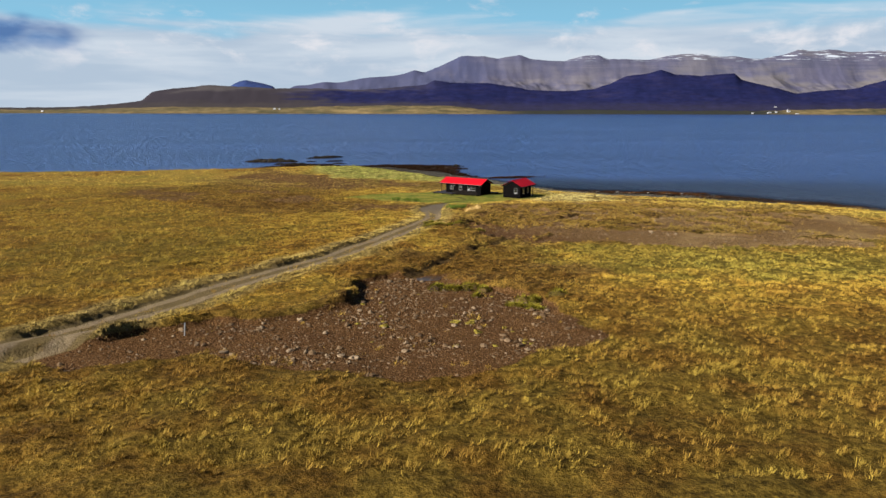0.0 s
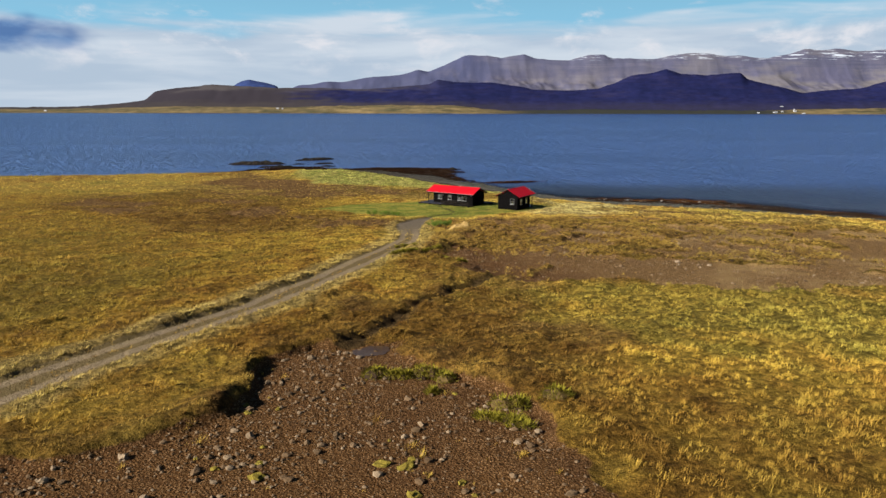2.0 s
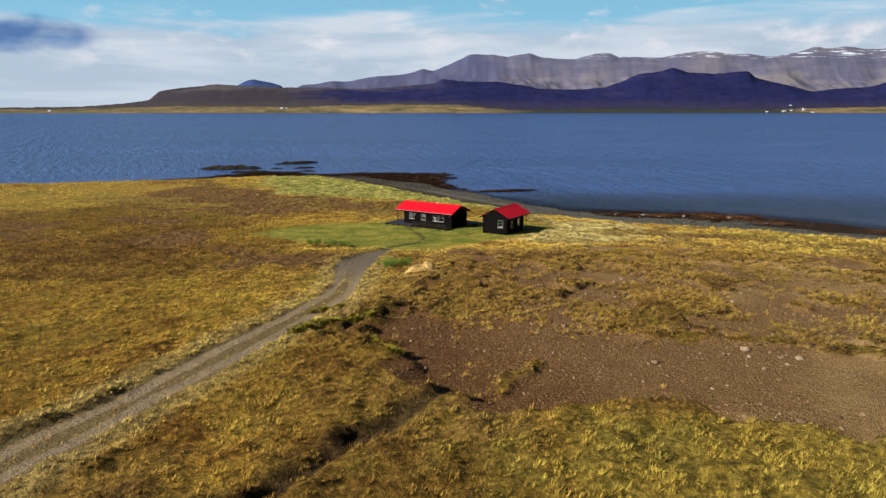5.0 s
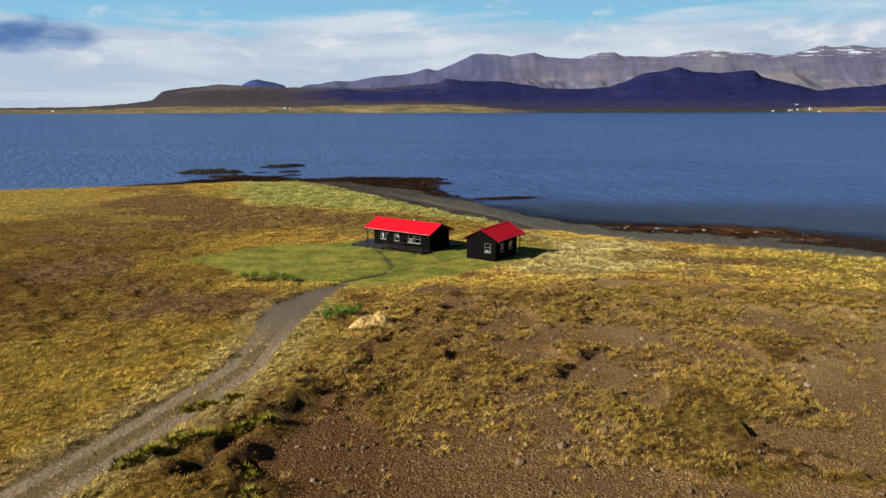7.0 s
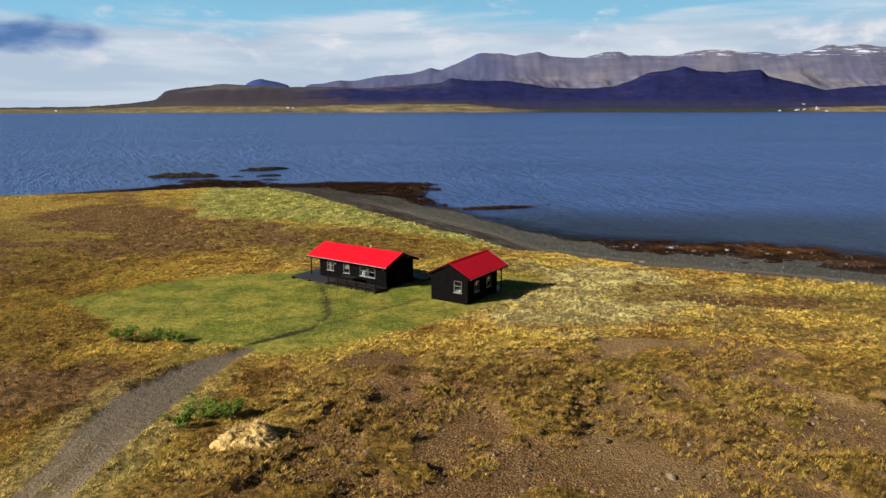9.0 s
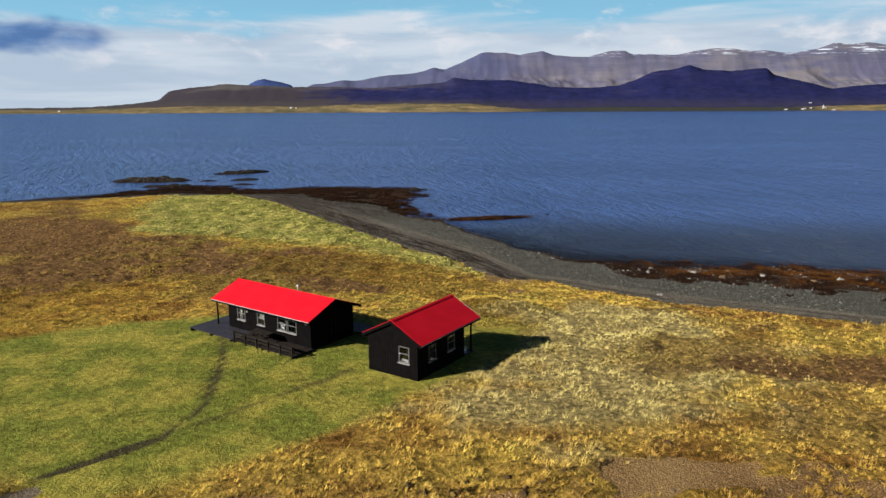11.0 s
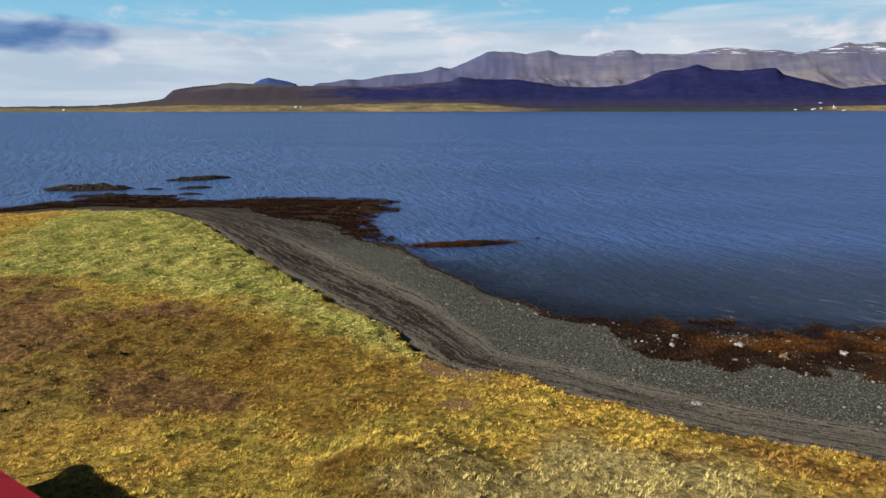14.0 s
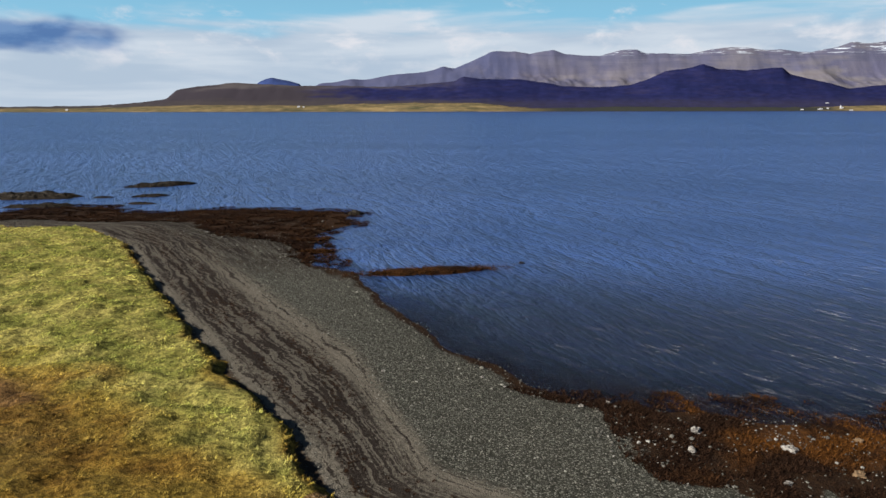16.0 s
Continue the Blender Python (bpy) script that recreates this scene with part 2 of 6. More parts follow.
def make_tuft(name):
    m, nt, b = mat(name)
    col, p, mid, small = grass_colour(nt, False)
    tone = attr(nt, "tone")
    open_ = calc(nt, "SUBTRACT", 1.0, calc(nt, "MULTIPLY", attr(nt, "lawn"), 0.6))
    col = mix(nt, open_, col, ramp(nt, tone, [(0.0, (0.58, 0.48, 0.40)), (0.3, (0.98, 0.93, 0.84)), (0.6, (1.28, 1.27, 1.20)), (0.85, (1.42, 1.45, 1.42)), (1.0, (1.52, 1.58, 1.65))]), "MULTIPLY")
    col = mix(nt, 0.5, col, ramp(nt, noise_tex(nt, p, 0.5, 3.0, 0.6), [(0.36, (0.70, 0.62, 0.55)), (0.5, (1.05, 1.02, 1.0)), (0.62, (1.22, 1.26, 1.2))]), "MULTIPLY")
    col = mix(nt, 1.0, col, ramp(nt, island(nt), [(0.0, (0.84, 0.86, 0.76)), (0.5, (1.05, 1.05, 1.04)), (1.0, (1.24, 1.22, 1.18))]), "MULTIPLY")
    plug(nt, b.inputs["Base Color"], col)
    b.inputs["Roughness"].default_value = 0.8
    b.inputs["Specular IOR Level"].default_value = 0.15
    thin = nt.nodes.new("ShaderNodeBsdfTranslucent")
    plug(nt, thin.inputs["Color"], col)
    both = nt.nodes.new("ShaderNodeMixShader")
    both.inputs[0].default_value = 0.14
    plug(nt, both.inputs[1], b.outputs[0])
    plug(nt, both.inputs[2], thin.outputs[0])
    plug(nt, nt.nodes["Material Output"].inputs[0], both.outputs[0])
    return m


def make_plain(name, a, b_, scale, rough, relief=0.0, dist=0.02, metal=0.0, spec=0.5):
    """Two tones at two scales, with relief."""
    m, nt, b = mat(name)
    p = nt.nodes.new("ShaderNodeTexCoord").outputs["Object"]
    n1, n2 = noise_tex(nt, p, scale, 4.0, 0.6), noise_tex(nt, p, scale * 7.3, 3.0, 0.6)
    f = calc(nt, "ADD", calc(nt, "MULTIPLY", n1, 0.6), calc(nt, "MULTIPLY", n2, 0.4))
    plug(nt, b.inputs["Base Color"], mix(nt, span(nt, f, 0.35, 0.65), a, b_))
    plug(nt, b.inputs["Roughness"], span(nt, n2, 0.3, 0.7, rough * 0.88, min(1.0, rough * 1.1)))
    b.inputs["Metallic"].default_value = metal
    b.inputs["Specular IOR Level"].default_value = spec
    if relief:
        plug(nt, b.inputs["Normal"], bump(nt, f, relief, dist))
    return m


def make_stone(name, a, b_, c):
    m, nt, b = mat(name)
    p = place(nt)
    col = ramp(nt, island(nt), [(0.0, a), (0.55, b_), (0.95, c)])
    col = mix(nt, 0.5, col, ramp(nt, noise_tex(nt, p, 9.0, 5.0, 0.7), [(0.3, 0.55), (0.7, 1.35)]), "MULTIPLY")
    plug(nt, b.inputs["Base Color"], col)
    b.inputs["Roughness"].default_value = 0.92
    b.inputs["Specular IOR Level"].default_value = 0.15
    plug(nt, b.inputs["Normal"], bump(nt, noise_tex(nt, p, 14.0, 4.0, 0.7), 0.6, 0.05))
    return m


def make_weed():
    m, nt, b = mat("seaweed")
    p = place(nt)
    mid = noise_tex(nt, p, 0.28, 4.0, 0.6)
    col = mix(nt, calc(nt, "MULTIPLY", attr(nt, "rust"), span(nt, mid, 0.38, 0.56)), (0.018, 0.009, 0.005), (0.072, 0.028, 0.006))
    col = mix(nt, 0.7, col, ramp(nt, island(nt), [(0.0, 0.22), (0.6, 1.0), (1.0, 2.1)]), "MULTIPLY")
    plug(nt, b.inputs["Base Color"], col)
    b.inputs["Roughness"].default_value = 0.9
    b.inputs["Specular IOR Level"].default_value = 0.04
    plug(nt, b.inputs["Normal"], bump(nt, noise_tex(nt, p, 7.0, 5.0, 0.75), 1.0, 0.12))
    return m


def make_water():
    m, nt, b = mat("sea_water")
    p = place(nt)
    turned = nt.nodes.new("ShaderNodeMapping")
    plug(nt, turned.inputs["Vector"], p)
    turned.inputs["Rotation"].default_value = (0, 0, radians(62))
    q = turned.outputs[0]
    swell = noise_tex(nt, scaled(nt, q, 0.10, 0.30, 0.3), 1.0, 3.0, 0.5, 0.6)
    chop = noise_tex(nt, scaled(nt, q, 0.36, 1.5, 1.0), 1.0, 4.0, 0.6, 0.6)
    roll = noise_tex(nt, scaled(nt, q, 0.040, 0.090, 0.1), 1.0, 4.0, 0.6, 0.8)
    calm = noise_tex(nt, scaled(nt, p, 0.003, 0.016, 0.01), 1.0, 4.0, 0.55)
    deep = mix(nt, span(nt, calm, 0.35, 0.65), (0.022, 0.049, 0.142), (0.029, 0.064, 0.184))
    deep = mix(nt, attr(nt, "inshore"), deep, (0.009, 0.013, 0.030))
    plug(nt, b.inputs["Base Color"], deep)
    b.inputs["Roughness"].default_value = 0.34
    b.inputs["IOR"].default_value = 1.42
    h = calc(nt, "ADD", calc(nt, "MULTIPLY", swell, 1.6), calc(nt, "ADD", calc(nt, "MULTIPLY", chop, 0.85), calc(nt, "MULTIPLY", roll, 2.2)))
    plug(nt, b.inputs["Normal"], bump(nt, h, 1.0, span(nt, calm, 0.35, 0.65, 1.0, 1.55)))
    thin = nt.nodes.new("ShaderNodeBsdfTransparent")
    thin.inputs["Color"].default_value = (0.55, 0.62, 0.66, 1)
    both = nt.nodes.new("ShaderNodeMixShader")
    plug(nt, both.inputs[0], calc(nt, "MULTIPLY", attr(nt, "shallow"), 0.8, True))
    plug(nt, both.inputs[1], b.outputs[0])
    plug(nt, both.inputs[2], thin.outputs[0])
    plug(nt, nt.nodes["Material Output"].inputs[0], both.outputs[0])
    return m


def make_mountain():
    m, nt, b = mat("bare_mountain")
    p = place(nt)
    big = noise_tex(nt, p, 0.006, 6.0, 0.6)
    gully = noise_tex(nt, scaled(nt, p, 0.020, 0.004, 0.004), 1.0, 4.0, 0.55)
    # Rock tones lean blue: distance haze put into the base colour.
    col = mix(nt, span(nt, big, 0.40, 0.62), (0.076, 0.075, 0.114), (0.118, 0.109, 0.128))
    # Blue-grey patches imitate cloud shade on the slopes, as colour.
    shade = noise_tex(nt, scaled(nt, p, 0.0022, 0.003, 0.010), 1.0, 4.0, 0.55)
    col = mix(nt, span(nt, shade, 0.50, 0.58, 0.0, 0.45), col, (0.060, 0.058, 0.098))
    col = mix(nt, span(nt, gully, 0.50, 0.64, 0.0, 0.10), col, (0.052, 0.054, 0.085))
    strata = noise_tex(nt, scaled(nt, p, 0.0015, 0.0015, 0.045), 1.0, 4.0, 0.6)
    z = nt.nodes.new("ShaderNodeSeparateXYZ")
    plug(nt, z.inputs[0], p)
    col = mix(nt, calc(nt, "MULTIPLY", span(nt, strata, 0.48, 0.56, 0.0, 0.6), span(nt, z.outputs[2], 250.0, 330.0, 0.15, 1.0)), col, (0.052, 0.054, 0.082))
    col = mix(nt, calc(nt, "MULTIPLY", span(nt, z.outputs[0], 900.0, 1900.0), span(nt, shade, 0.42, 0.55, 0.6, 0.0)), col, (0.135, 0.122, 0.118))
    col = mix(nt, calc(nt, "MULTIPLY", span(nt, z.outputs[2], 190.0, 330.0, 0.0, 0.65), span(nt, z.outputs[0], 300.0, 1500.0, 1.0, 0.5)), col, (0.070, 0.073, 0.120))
    # Western slopes darkened to blue: their shade is put into the colour.
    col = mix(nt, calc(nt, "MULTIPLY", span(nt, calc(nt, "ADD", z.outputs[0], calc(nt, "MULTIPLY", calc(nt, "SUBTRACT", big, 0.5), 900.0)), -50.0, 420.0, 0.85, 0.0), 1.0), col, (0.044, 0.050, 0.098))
    strip = noise_tex(nt, scaled(nt, p, 0.008, 0.02, 0.11), 1.0, 3.0, 0.6)
    snow = calc(nt, "MULTIPLY", span(nt, z.outputs[2], 335.0, 375.0), calc(nt, "MULTIPLY", span(nt, strip, 0.56, 0.62), span(nt, z.outputs[0], 500.0, 1000.0)))
    col = mix(nt, snow, col, (0.38, 0.42, 0.48))
    plug(nt, b.inputs["Base Color"], col)
    b.inputs["Roughness"].default_value = 0.95
    b.inputs["Specular IOR Level"].default_value = 0.03
    plug(nt, b.inputs["Normal"], bump(nt, big, 0.5, 16.0))
    return m


def make_far(name, a, b_, c, other=None, moor_and_lit_top=False):
    m, nt, b = mat(name)
    p = place(nt)
    n1 = noise_tex(nt, scaled(nt, p, 0.005, 0.02, 0.03), 1.0, 5.0, 0.6)
    n2 = noise_tex(nt, scaled(nt, p, 0.03, 0.05, 0.2), 1.0, 4.0, 0.6)
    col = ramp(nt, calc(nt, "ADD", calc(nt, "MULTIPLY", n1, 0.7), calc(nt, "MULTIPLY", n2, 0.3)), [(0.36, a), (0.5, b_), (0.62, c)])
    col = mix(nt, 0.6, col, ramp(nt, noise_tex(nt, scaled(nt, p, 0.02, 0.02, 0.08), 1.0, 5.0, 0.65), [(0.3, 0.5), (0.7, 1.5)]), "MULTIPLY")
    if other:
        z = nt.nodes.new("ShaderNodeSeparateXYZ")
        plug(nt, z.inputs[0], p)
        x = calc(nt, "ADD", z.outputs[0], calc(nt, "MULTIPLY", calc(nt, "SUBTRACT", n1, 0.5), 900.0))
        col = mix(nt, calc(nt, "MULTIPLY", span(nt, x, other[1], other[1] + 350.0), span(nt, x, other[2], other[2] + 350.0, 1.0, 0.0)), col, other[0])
    if moor_and_lit_top:
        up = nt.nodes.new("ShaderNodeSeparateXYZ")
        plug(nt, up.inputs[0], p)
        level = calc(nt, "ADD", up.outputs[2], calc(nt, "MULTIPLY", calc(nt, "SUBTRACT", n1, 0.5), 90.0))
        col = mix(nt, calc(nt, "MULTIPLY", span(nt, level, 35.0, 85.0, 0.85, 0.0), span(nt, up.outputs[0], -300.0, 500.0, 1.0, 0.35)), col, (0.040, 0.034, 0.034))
        # Paler western top: a sunlit strip put into the colour.
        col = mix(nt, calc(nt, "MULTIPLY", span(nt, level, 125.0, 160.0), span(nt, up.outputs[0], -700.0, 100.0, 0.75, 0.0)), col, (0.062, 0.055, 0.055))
    plug(nt, b.inputs["Base Color"], col)
    b.inputs["Roughness"].default_value = 0.97
    b.inputs["Specular IOR Level"].default_value = 0.05
    return m


def make_roof():
    m, nt, b = mat("red_sheet_metal")
    p = nt.nodes.new("ShaderNodeTexCoord").outputs["Object"]
    n1, n2 = noise_tex(nt, p, 0.8, 4.0, 0.6), noise_tex(nt, scaled(nt, p, 9.0, 1.2, 1.2), 1.0, 4.0, 0.65)
    col = mix(nt, span(nt, n1, 0.35, 0.7), (0.40, 0.0040, 0.011), (0.46, 0.0060, 0.014))
    col = mix(nt, span(nt, n2, 0.66, 0.8, 0.0, 0.5), col, (0.48, 0.030, 0.040))
    plug(nt, b.inputs["Base Color"], col)
    b.inputs["Roughness"].default_value = 0.5
    b.inputs["Specular IOR Level"].default_value = 0.12
    return m


def make_glass():
    m, nt, b = mat("window_glass")
    b.inputs["Base Color"].default_value = (0.75, 0.8, 0.82, 1)
    b.inputs["Roughness"].default_value = 0.03
    b.inputs["Transmission Weight"].default_value = 1.0
    b.inputs["IOR"].default_value = 1.45
    return m


HEATHER = make_stone("heather", (0.030, 0.018, 0.009), (0.060, 0.036, 0.014), (0.115, 0.075, 0.024))
LAND, TUFT, WATER, WEED = make_land(), make_tuft("autumn_grass"), make_water(), make_weed()
MOUNTAIN = make_mountain()
# Navy stands for cloud shade and haze put into the colour; west stays brown.
FOOT = make_far("cloud_shaded_foothill", (0.0075, 0.0100, 0.041), (0.0092, 0.0110, 0.045), (0.014, 0.014, 0.044), ((0.027, 0.023, 0.029), -9000.0, -1050.0), True)
# Dim stretch x 150 to 1750: cloud shade put into the pasture's colour.
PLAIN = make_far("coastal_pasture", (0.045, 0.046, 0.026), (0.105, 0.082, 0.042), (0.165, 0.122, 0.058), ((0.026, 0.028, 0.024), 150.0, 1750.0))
# The far peak's blue is distance haze put into its colour.
CONE = make_far("haze_blue_mountain", (0.022, 0.036, 0.105), (0.026, 0.042, 0.12), (0.034, 0.05, 0.135))
GREYSTONE = make_stone("grey_stone", (0.070, 0.041, 0.019), (0.126, 0.080, 0.042), (0.205, 0.148, 0.092))
BEACHSTONE = make_stone("beach_stone", (0.042, 0.042, 0.034), (0.100, 0.098, 0.081), (0.18, 0.175, 0.15))
def make_skerry():
    m, nt, b = mat("wet_basalt")
    p = place(nt)
    up = nt.nodes.new("ShaderNodeSeparateXYZ")
    plug(nt, up.inputs[0], p)
    n1, n2 = noise_tex(nt, p, 0.6, 5.0, 0.65), noise_tex(nt, p, 3.0, 4.0, 0.65)
    col = mix(nt, span(nt, n2, 0.35, 0.65), (0.005, 0.0045, 0.004), (0.026, 0.020, 0.014))
    dry = calc(nt, "MULTIPLY", span(nt, up.outputs[2], 0.45, 0.85), span(nt, n1, 0.46, 0.60))
    plug(nt, b.inputs["Base Color"], mix(nt, calc(nt, "MULTIPLY", dry, 0.3), col, mix(nt, n2, (0.05, 0.043, 0.034), (0.14, 0.125, 0.105))))
    b.inputs["Roughness"].default_value = 0.9
    b.inputs["Specular IOR Level"].default_value = 0.05
    plug(nt, b.inputs["Normal"], bump(nt, n2, 1.0, 0.25))
    return m


SKERRY = make_skerry()
DARKPANE = make_plain("dark_pane", (0.005, 0.0045, 0.004), (0.022, 0.018, 0.013), 0.5, 0.3)
PALEROCK = make_plain("pale_boulder", (0.045, 0.038, 0.030), (0.30, 0.28, 0.25), 3.5, 0.85, 1.0, 0.10)
SHELL = make_stone("pale_shore_stone", (0.05, 0.045, 0.038), (0.085, 0.08, 0.068), (0.21, 0.20, 0.18))
TIMBER = make_plain("black_stained_timber", (0.0018, 0.0015, 0.0015), (0.0036, 0.0031, 0.003), 2.0, 0.85, 0.4, 0.01, 0.0, 0.04)
DECK = make_plain("dark_deck_boards", (0.015, 0.014, 0.019), (0.025, 0.024, 0.031), 1.5, 0.6, 0.4, 0.01, 0.0, 0.2)
RED, GLASS = make_roof(), make_glass()
FRAME = make_plain("grey_white_frame", (0.045, 0.045, 0.043), (0.085, 0.085, 0.08), 3.0, 0.6)
WHITE = make_plain("white_paint", (0.17, 0.165, 0.16), (0.25, 0.245, 0.235), 3.0, 0.55)
CURTAIN = make_plain("white_curtain", (0.08, 0.078, 0.075), (0.13, 0.127, 0.12), 4.0, 0.9)
TRIM = make_plain("pale_metal_trim", (0.24, 0.23, 0.23), (0.36, 0.34, 0.33), 3.0, 0.5)
STEEL = make_plain("flue_steel", (0.45, 0.45, 0.44), (0.62, 0.61, 0.6), 4.0, 0.35, 0.0, 0.02, 0.8)
BROWNWOOD = make_plain("weathered_brown_wood", (0.007, 0.0055, 0.0045), (0.019, 0.015, 0.012), 3.0, 0.85, 0.5, 0.01, 0.0, 0.06)
HAY = make_plain("old_hay", (0.33, 0.215, 0.075), (0.54, 0.385, 0.15), 2.5, 0.95, 1.0, 0.12, 0.0, 0.05)
LEAF = make_plain("willow_leaf", (0.070, 0.118, 0.014), (0.150, 0.200, 0.030), 3.0, 0.9, 0.0, 0.02, 0.0, 0.06)
SEDGE = make_plain("dark_sedge", (0.082, 0.074, 0.008), (0.250, 0.205, 0.022), 3.0, 0.92, 0.0, 0.02, 0.0, 0.05)
MOSS = make_plain("yellow_moss", (0.11, 0.080, 0.016), (0.24, 0.185, 0.030), 6.0, 0.95, 1.0, 0.05, 0.0, 0.05)
BARK = make_plain("willow_bark", (0.08, 0.06, 0.04), (0.13, 0.10, 0.07), 5.0, 0.9)
FARWALL = make_plain("far_white_wall", (0.36, 0.36, 0.36), (0.44, 0.44, 0.44), 0.1, 0.8)
FARROOF = make_plain("far_grey_roof", (0.30, 0.31, 0.33), (0.36, 0.36, 0.38), 0.1, 0.7)


# ---------------------------------------------------------------- plan of the land
GRASS_EDGE = [(-900, 60), (-420, 175), (-260, 212), (-150, 228), (-104, 234), (-72, 245), (-49, 255), (-33, 254.5), (-21.5, 244),
              (-8.5, 225.2), (0.2, 212.5), (9, 201), (16.5, 191), (20.3, 186), (22.5, 182), (25.2, 180.3), (28.8, 178.9), (35.3, 174.5),
              (41.3, 170.9), (47.2, 168.7), (53, 166.3), (64.6, 161.3), (84, 151), (115, 130), (190, 82), (420, -50), (900, -330)]
WATER_EDGE = [(-900, 85), (-420, 196), (-260, 232), (-150, 240), (-104, 252.8), (-85.5, 266), (-75, 275), (-62, 291), (-53, 291), (-41, 282),
              (-24, 289.5), (-1, 289), (3, 284), (4.5, 271), (2, 263), (5.8, 243.5), (15.5, 231), (22, 219), (25.5, 212.5), (31.5, 204.5),
              (37, 199), (46.5, 196.2), (57, 195), (69, 193.7), (79.7, 186), (97, 174), (106, 162), (150, 128), (230, 78), (440, -48), (900, -310)]
ROAD = [(1.2, 129.6), (-0.6, 126.5), (-1.8, 120), (-1.2, 112), (-0.9, 105.5), (-2.6, 98), (-4.3, 91), (-7.1, 80.5), (-10, 70.5), (-13.3, 63), (-16.4, 55.6),
        (-18.9, 47.5), (-22, 40), (-27, 28), (-34, 10), (-45, -20), (-80, -120)]
GRAVEL_NEAR = [(-26, 37), (-20, 40.5), (-15.5, 43.6), (-11.5, 45.2), (-8.8, 47), (-6, 50.2), (-5, 53.5), (-5.8, 58), (-3.4, 61), (1.4, 61.6),
               (3.5, 56), (6.5, 54.4), (9.5, 50), (9.3, 44.5), (10.7, 41.5), (9.4, 39), (4.4, 36), (-1.7, 33.5), (-7, 35.4), (-12, 37.5), (-18, 36)]
GRAVEL_FAR = [(4, 90), (3, 100), (6, 107), (9.5, 117), (11, 125), (20, 130), (31, 132), (47, 134), (70, 130), (66, 95), (44, 80), (36, 78.8), (26, 78.8), (21, 81.5),
              (15, 83.6), (12, 81), (9, 83.4)]
BARE_BAND = [(3.2, 99.3), (6, 101), (9.5, 97), (15, 95), (22, 93), (29, 91.2), (41, 86.2), (54, 84), (52, 79), (36.8, 79.5), (29.5, 77.8), (24, 78.8), (19, 81.3), (12, 79.4),
             (8.5, 80.6), (5.6, 85.4)]
TONGUE = [(8, 80.5), (10.5, 80.5), (15, 88), (12.5, 89.5), (8.2, 84.5)]
LAWN = [(-21, 143.4), (-13.5, 153.3), (-7.5, 157), (-2.2, 158.2), (2, 160), (13, 157), (24, 157.5), (23.5, 151), (19, 145), (16.8, 142.6), (12.8, 136.3), (8.5, 132.2), (3.5, 128.2), (0.5, 130),
        (-5, 131.8), (-12.5, 136.3)]
MEADOW = [(-34, 206.5), (-45, 233), (-49, 256), (-33, 256), (-21, 245), (-8, 226), (9.5, 201.5), (20.8, 186), (23.5, 180), (20, 181.5), (12.5, 187.5), (4.5, 192.5), (-7.8, 198), (-20, 202.5)]
HEATH = [(-75, 150), (-60, 235), (-36, 210), (-20, 202), (-7, 197), (6, 187), (2, 182), (-6, 171), (-16, 161), (-24, 150), (-24, 138), (-12, 122), (-22, 116), (-48, 128)]
STRAW = [(17, 140), (22, 149), (25, 160), (30, 167), (38, 166), (43, 158), (42, 148), (34, 138), (23, 135)]
BROWN = [(30, 150), (37, 165), (56, 160), (75, 145), (70, 128), (44, 132), (36, 140)]
FRESH = [(10.5, 74), (14.8, 79.6), (21, 81), (36, 78.5), (52, 77), (50, 62), (27, 60), (19, 61.5), (13, 66)]
WEST = [(-90, 150), (-54, 174), (-11, 138), (-4, 106), (-7, 90), (-12, 78), (-19, 64), (-45, 58), (-110, 95)]
MEADOW_FOOT = [(-9, 187), (-2, 194), (9, 187.5), (20.3, 180), (23.5, 171), (15, 167), (4, 170), (-6, 178)]
RUSTY = [(-9, 57), (-8, 67), (-3, 72.5), (7, 78.5), (11, 77), (11.5, 68), (12, 58), (8, 53), (2, 60)]
VERGE = [(-13.5, 48), (-7, 58), (-7.5, 68), (-11.5, 61), (-14.5, 53)]
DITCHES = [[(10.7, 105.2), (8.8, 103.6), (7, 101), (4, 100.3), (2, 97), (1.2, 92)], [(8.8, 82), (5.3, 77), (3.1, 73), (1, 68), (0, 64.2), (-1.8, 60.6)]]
MOW_LINE = [(1.2, 152), (2.9, 147.4), (4.9, 139), (4.2, 134.7), (0.8, 130.8)]
HOUSE_A, HOUSE_B = (5.47, 154.05), (16.7, 148.1)
A_U, A_V = (0.845, -0.534), (0.534, 0.845)
B_W, B_R = (0.52, 0.854), (0.854, -0.52)


def value_noise(x, y, size, seed):
    x, y = np.asarray(x, float) / size, np.asarray(y, float) / size
    i, j = np.floor(x).astype(np.int64), np.floor(y).astype(np.int64)
    fx, fy = x - i, y - j
    fx, fy = fx * fx * (3 - 2 * fx), fy * fy * (3 - 2 * fy)

    def h(a, b):
        n = (a * 374761393 + b * 668265263 + seed * 974634777) & 0xFFFFFFFF
        n = ((n ^ (n >> 13)) * 1274126177) & 0xFFFFFFFF
        return ((n ^ (n >> 16)) & 0xFFFF) / 65535.0

    return (h(i, j) * (1 - fx) + h(i + 1, j) * fx) * (1 - fy) + (h(i, j + 1) * (1 - fx) + h(i + 1, j + 1) * fx) * fy


def fbm(x, y, size, seed, octaves=3):
    return sum((value_noise(x, y, size / 2 ** k, seed + k) - 0.5) / 2 ** k for k in range(octaves))


def smooth(lo, hi, v):
    t = np.clip((v - lo) / (hi - lo), 0, 1)
    return t * t * (3 - 2 * t)


